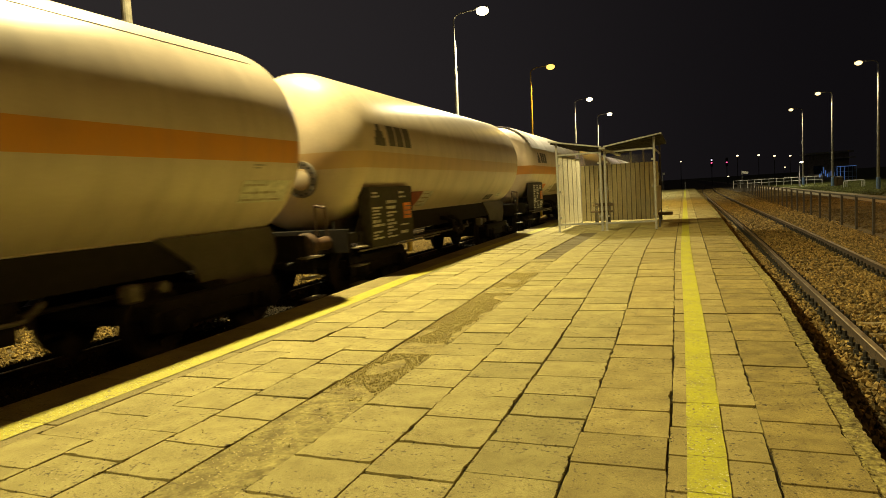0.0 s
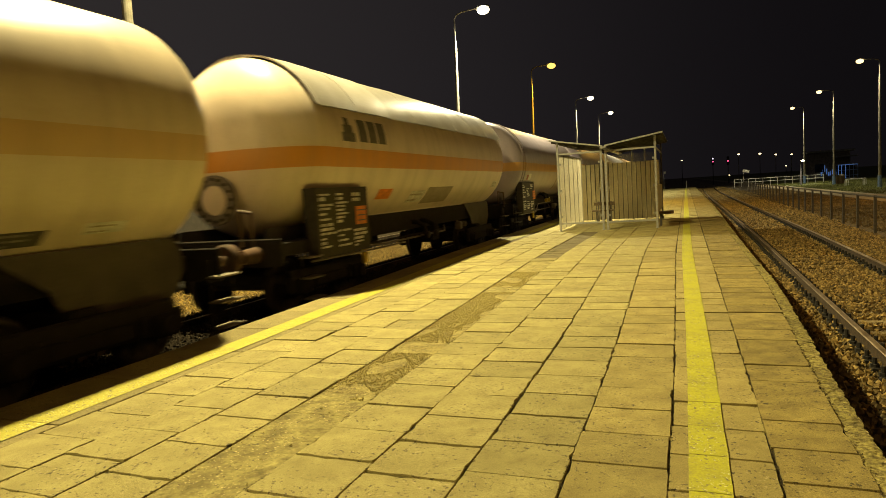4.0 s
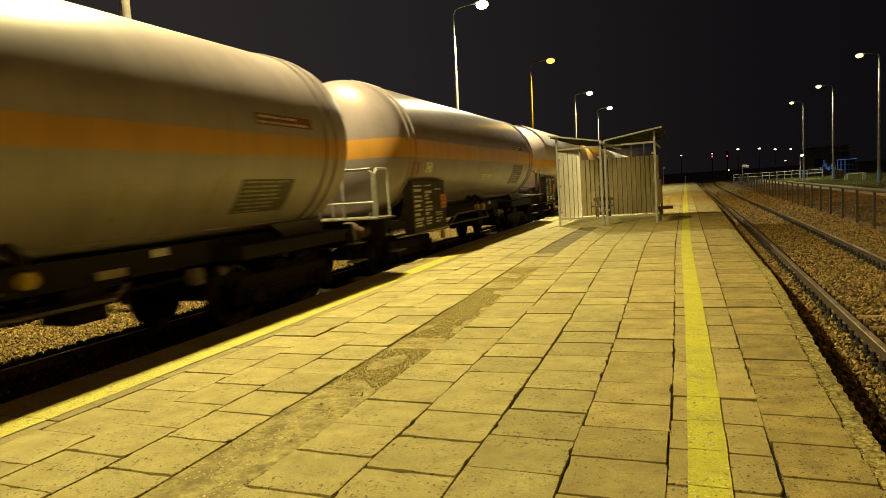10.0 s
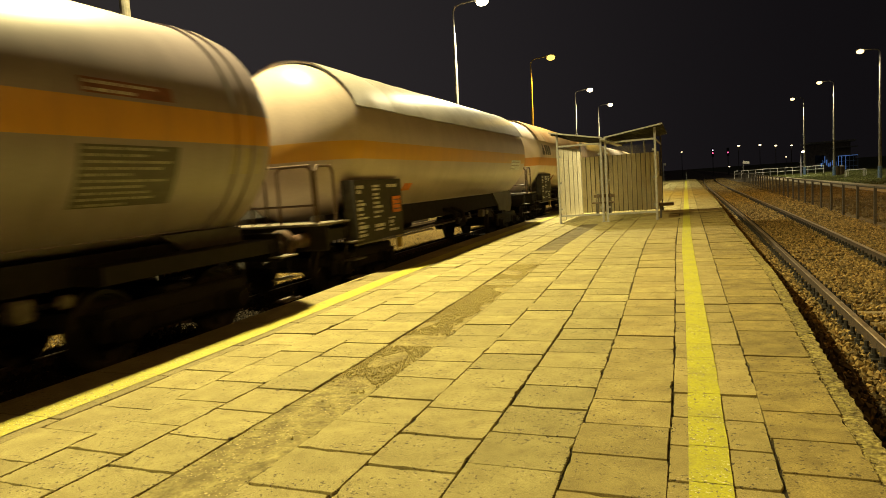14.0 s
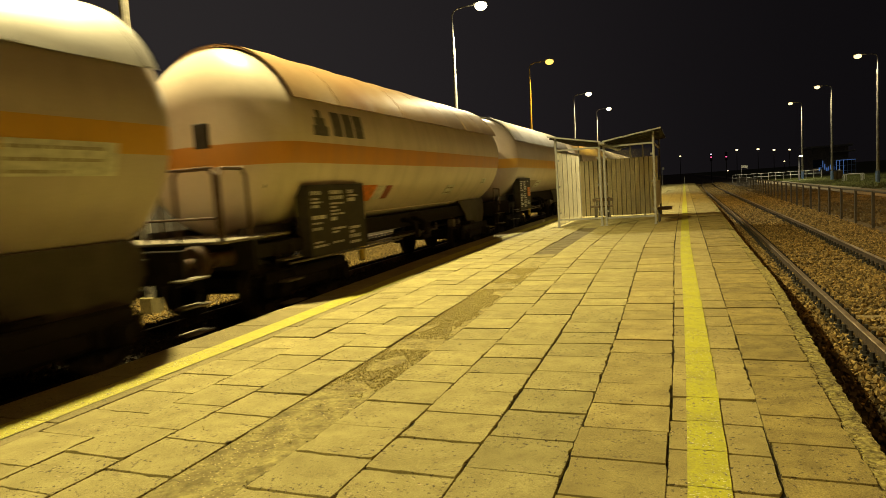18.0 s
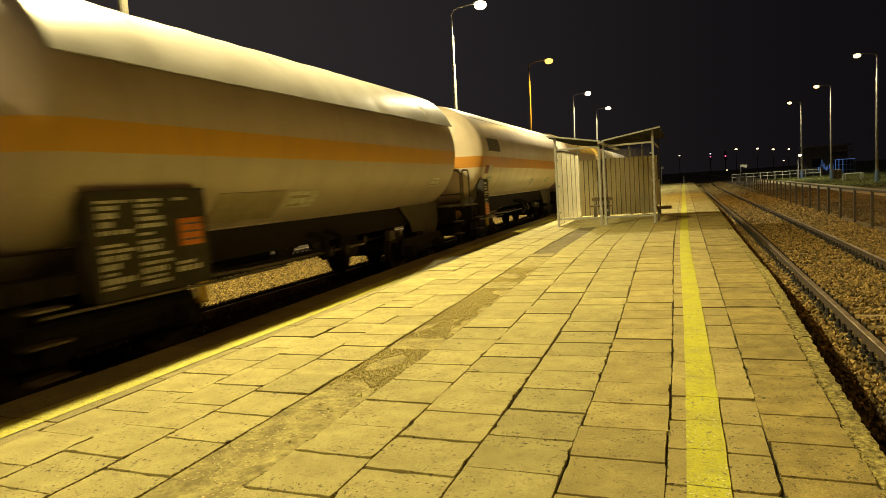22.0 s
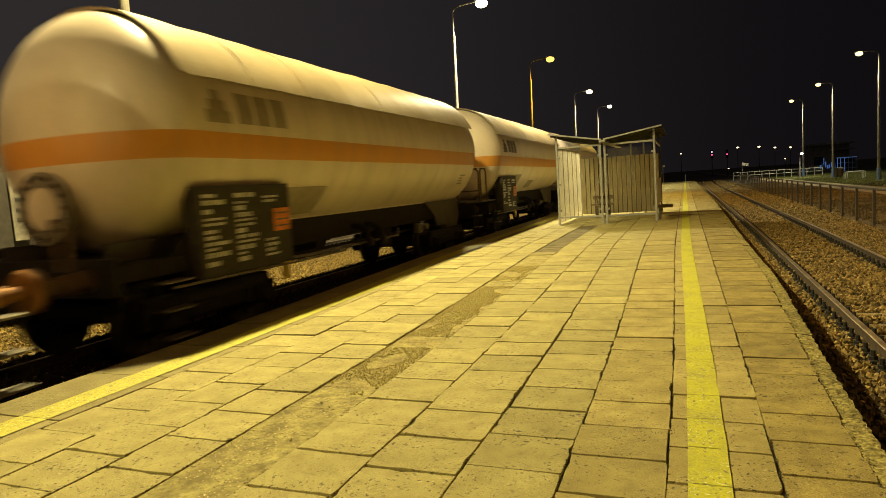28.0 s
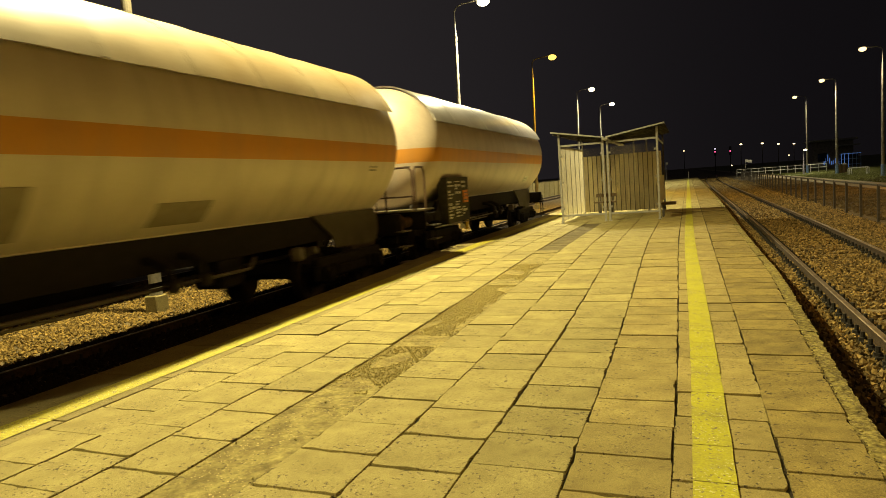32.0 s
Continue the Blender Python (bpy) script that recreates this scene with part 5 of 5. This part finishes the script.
stones("weeds", 4.95, 8.9, 6.0, 75.0, 26000, lambda x, r: -0.38 + r.uniform(-0.03, 0.04, len(x)), "dry brown weeds and clods beside the fence", 9, (0.03, 0.075), "weeds", WEED)
stones("grass_tufts", 11.4, 24.0, 48.0, 100.0, 16000, lambda x, r: -0.35 + r.uniform(-0.04, 0.03, len(x)), "short uneven grass tufts beside the path", 21, (0.04, 0.12), "grass", GRASS)
stones("ballast", -12.9, -8.15, -4.0, 34.0, 70000, lambda x, r: -0.505 + r.uniform(-0.012, 0.03, len(x)), "rust-brown ballast between the tracks", 2, (0.024, 0.042), "ballast", STONE_BROWN)
stones("ballast", -8.3, -6.2, -4.0, 34.0, 31000, lambda x, r: -0.50 + 0.085 * np.clip((-7.62 - x) / 0.12, 0, 1) * np.clip((x + 8.3) / 0.3, 0, 1) + r.uniform(-0.012, 0.03, len(x)), "ballast under the train, coloured dark for its shade", 12, (0.026, 0.05), "ballast", SHADED_STONE)
for k, (mx, my, mz, mp, mc) in enumerate(LEFT_MASTS):
    lamp_mast(mx, my, mz, 1.53, "tall pale lamp mast with a glowing lantern", BULB_SODIUM if mc is SODIUM else BULB, POLE_YELLOW if mc is SODIUM else POLE, -0.55, "lamp masts beside the train", 0.21)
for mx, my, mz, mp, mc in RIGHT_MASTS:
    lamp_mast(mx + 0.2, my, mz, -1.3, "pale street lamp on a tall pole", BULB_AMBER, POLE, -0.36, "street lamps along the path")


# ---------------------------------------------------------------- parked wagon on the second track
def parked_wagon():
    """Dark open goods wagon standing on the second track, mostly hidden by the train."""
    w = thing("open_goods_wagon", "dark parked open goods wagon with a white data panel", "goods wagon", pose(-12.1, 12.3, RAIL_TOP_Z))
    for s in (-1, 1):
        x = s * 1.36
        part("side_wall", boxed(x - 0.03, x + 0.03, -6.3, 6.3, 1.25, 3.0, 0.01), MARK_DARK, w)
        for k in range(9):
            y = -6.2 + 12.4 * k / 8
            part("side_post", boxed(x + s * 0.03 - 0.04, x + s * 0.03 + 0.04, y - 0.06, y + 0.06, 1.2, 3.02, 0.01), MARK_DARK, w)
        part("end_wall", boxed(-1.33, 1.33, s * 6.33 - 0.03, s * 6.33 + 0.03, 1.25, 3.0, 0.01), MARK_DARK, w)
        part("buffer_beam", boxed(-1.3, 1.3, s * 6.45 - 0.06, s * 6.45 + 0.06, 0.85, 1.25, 0.01), BLACK_STEEL, w)
        for xb in (-0.875, 0.875):
            share("buffer", shared("buffer", buffer_mesh), w, pose(xb, s * 6.5, 1.05, 0, 0, 0 if s < 0 else 180))
        bg = new("bogie")
        bg.parent = w
        bg.matrix_basis = pose(0, s * 4.6, 0)
        share("bolster", shared("bolster", bolster_mesh), bg)
        for xs, turn in ((1.02, 0), (-1.02, 180)):
            share("side_frame", shared("side_frame", side_frame_mesh), bg, pose(xs, 0, 0, 0, 0, turn))
        for y in (-0.9, 0.9):
            share("wheelset", shared("wheelset", wheelset_mesh), bg, pose(0, y, WHEEL_R))
    part("floor", boxed(-1.33, 1.33, -6.3, 6.3, 1.1, 1.24), BLACK_STEEL, w)
    panel = part("data_panel", boxed(1.40, 1.425, -4.95, -4.1, 1.37, 2.44, 0.005), PANEL_PAINT, w, "white data panel with dark bars")
    bm = bmesh.new()
    for k, wd in enumerate((0.34, 0.52, 0.42, 0.30)):
        box(bm, 1.424, 1.430, -4.88, -4.88 + wd, 2.2 - 0.17 * k, 2.27 - 0.17 * k)
    tagged(part("marking", bm, MARK_GREY, panel), kind="stuff")


# ---------------------------------------------------------------- far surroundings
def small_lamp(x, y, z, bulb, size, label, group="far street lamps", reach=0.2):
    m = thing("street_lamp", label, "street lamp", pose(x, y, -0.4), group)
    part("pole", rod(bmesh.new(), (0, 0, 0), (0, 0, z + 0.4), 0.09, 8, 0.05), FENCE, m)
    part("arm", rod(bmesh.new(), (0, 0, z + 0.38), (0, -reach, z + 0.5), 0.04, 6), FENCE, m)
    bm = bmesh.new()
    bmesh.ops.create_uvsphere(bm, u_segments=12, v_segments=8, radius=1, matrix=Matrix.Translation((0, -reach, z + 0.45)) @ Matrix.Diagonal((size * 1.3, size, size * 0.7, 1)))
    part("glass_bowl", bm, bulb, m, "glowing glass bowl", smooth=True)


def signal(x, y, z, heads):
    m = thing("railway_signal", "slim railway signal mast showing a red light", "railway signal", pose(x, y, -0.4), "railway signals")
    part("pole", rod(bmesh.new(), (0, 0, 0), (0, 0, z), 0.08, 10), PLATE_BLACK, m)
    part("head", boxed(-0.25, 0.25, -0.12, 0.12, z - 0.4, z + 1.4, 0.05), PLATE_BLACK, m)
    for dz, mat in heads:
        part("lens", rod(bmesh.new(), (0, -0.17, z + 0.4 + dz), (0, -0.11, z + 0.4 + dz), 0.15, 14), mat, m, "glowing signal lens")


def white_railing():
    f = thing("railing", "white tubular pedestrian railing", "railing")
    pts = [(6.3 + 1.75 * k, 96.6 - 0.25 * k) for k in range(7)]
    for (xa, ya), (xb, yb) in zip(pts, pts[1:]):
        part("post", rod(bmesh.new(), ((xa + xb) / 2, (ya + yb) / 2, -0.37), ((xa + xb) / 2, (ya + yb) / 2, 0.72), 0.03, 8), WHITE_PAINT, f)
        for z in (0.70, 0.28):
            part("rail", rod(bmesh.new(), (xa, ya, z), (xb, yb, z), 0.034, 8), WHITE_PAINT, f)
    for x, y in pts:
        part("post", rod(bmesh.new(), (x, y, -0.37), (x, y, 0.72), 0.04, 8), WHITE_PAINT, f)


def bike_hoops():
    for k in range(3):
        y = 69.6 + 0.7 * k
        s = thing("bike_stand", "white tubular hoop bicycle stand on grass", "bike stand", pose(14.8 + 0.28 * k, y, -0.36, 0, 0, -6), "bike stands")
        part("hoop", tube(bmesh.new(), [(-0.72, 0, 0), (-0.72, 0, 0.56), (-0.64, 0, 0.66), (0.64, 0, 0.66), (0.72, 0, 0.56), (0.72, 0, 0)], 0.034), WHITE_PAINT, s)


def station_hut():
    b = thing("station_building", "small dark flat-roofed building with a lit doorway", "building", pose(23.5, 128, -0.35))
    part("wall", boxed(-3.0, 3.2, 0, 6, 0, 4.6, 0.03), DARK_WALL, b)
    part("roof", boxed(-3.4, 3.8, -0.6, 6.4, 4.6, 4.95, 0.04), LANTERN, b)
    part("canopy", boxed(0.2, 3.8, -2.2, 0, 3.6, 3.8, 0.02), LANTERN, b)
    rng = random.Random(8)
    for k in range(9):
        # narrow lit panes seen between dark frames
        x, z = -1.3 + 0.29 * k, rng.uniform(0.35, 1.2)
        part("glazing", boxed(x, x + rng.uniform(0.05, 0.16), -0.06, 0.02, z, z + rng.uniform(0.5, 1.5), 0.01), BLUE_GLOW, b, "blue-lit glazing")
    part("window", boxed(-2.2, -0.8, -0.06, 0.02, 1.2, 2.6, 0.01), DARK_GLASS, b)
    g = thing("glass_shelter", "blue-lit glazed waiting shelter frame", "shelter", pose(25.0, 118, -0.35))
    # left posts and top rail glow, standing in for blue light falling on them
    for x in (-2.05, -1.6, -1.05, -0.5, 0.05, 0.62):
        part("post", boxed(x - 0.03, x + 0.03, -0.03, 0.03, 0, 2.2, 0.008), BLUE_GLOW if x < -0.8 else BLUE_PAINT, g)
    for z in (0.5, 1.35, 2.2):
        part("rail", boxed(-2.05, 0.62, -0.036, 0.036, z - 0.03, z + 0.03, 0.008), BLUE_GLOW if z > 2 else BLUE_PAINT, g)
    part("roof", boxed(-2.2, 0.8, -0.3, 1.8, 2.24, 2.31, 0.01), DARK_WALL, g)
    part("back_panel", boxed(-2.05, 0.62, 1.6, 1.65, 0.2, 2.1), DARK_GLASS, g)


def sign_post(x, y, z, w, h, label, tilt=0):
    s = thing("sign_post", label, "sign", pose(x, y, 0 if abs(x) < 1.2 or x < 0 else -0.37))
    base = s.matrix_basis.translation.z
    part("post", rod(bmesh.new(), (0, 0, 0), (0, 0, z - base), 0.035, 8), GALV, s)
    if w:
        bm = boxed(-w / 2 + w * 0.5, w / 2 + w * 0.5, -0.05, -0.035, z - base - h, z - base, 0.004)
        p = part("plate", bm, WHITE_PAINT, s, "plain white plate")
        p.matrix_basis = Matrix.Translation((0, 0, z - base)) @ pose(0, 0, 0, 0, tilt, 0) @ Matrix.Translation((0, 0, -(z - base)))


def litter_bins():
    for k, (x, y) in enumerate(((14.95, 77.9), (15.5, 78.4))):
        b = thing("litter_bin", "brown outdoor litter bin beside the path", "litter bin", pose(x, y, -0.36), "litter bins")
        part("body", lathe(bmesh.new(), [(0, 0.28), (0.9, 0.33), (0.92, 0.30)], "Z", 16), WOOD, b)
        part("lid", lathe(bmesh.new(), [(0.92, 0.34), (1.02, 0.30), (1.08, 0.1)], "Z", 16), FENCE, b)


def back_fence():
    f = thing("concrete_fence", "pale concrete panel fence beyond the tracks", "fence")
    for k in range(26):
        y = 34 + 2.6 * k
        part("panel", boxed(-14.06, -14.0, y, y + 2.5, -0.6, 1.1, 0.01), KERB, f)
        part("post", boxed(-14.1, -13.96, y - 0.1, y, -0.6, 1.2, 0.01), KERB, f)


parked_wagon()
for x, z, size in ((-0.7, 5.2, 0.14), (10.7, 5.6, 0.22), (14.8, 5.4, 0.22), (17.8, 5.0, 0.20), (20.7, 4.8, 0.18), (19.7, 2.5, 0.13)):
    small_lamp(x, 150, z, BULB_FAR, size, "distant street lamp glowing in the dark")
small_lamp(8.7, 148, 1.3, BULB_FAR, 0.12, "distant street lamp glowing in the dark")
small_lamp(13.0, 87.0, 2.5, BULB, 0.15, "bright low lamp beside the white railing", reach=1.4)
signal(5.6, 150, 4.5, ((0.0, SIGNAL_RED), (0.62, SIGNAL_WHITE)))
signal(8.6, 150, 4.4, ((0.0, SIGNAL_RED),))
white_railing()
bike_hoops()
station_hut()
sign_post(0.05, 90.0, 0.95, 0, 0, "thin marker post at the platform end")
sign_post(-2.85, 93.5, 2.45, 0.3, 0.3, "slim post with a small white plate on the platform")
sign_post(7.45, 97.0, 2.05, 0.85, 0.36, "white tilted track sign beside the fence", 12)
litter_bins()
back_fence()


# ---------------------------------------------------------------- movement
def gone(t):
    """Metres that the train has rolled by t seconds."""
    return 3.755 * t + 0.0140 * t * t


def motions():
    for w, y in WAGONS:
        walk(w, [(t, pose(TRAIN_X, y - gone(t), RAIL_TOP_Z)) for t in range(0, 33)])
    # the wheels turn as the train rolls; steps well below a quarter turn
    steps = [k * 2 / 15 for k in range(241)]
    for ws, y in WHEELSETS:
        walk(ws, [(t, pose(0, y, WHEEL_R, math.degrees(gone(t) / WHEEL_R))) for t in steps])


motions()
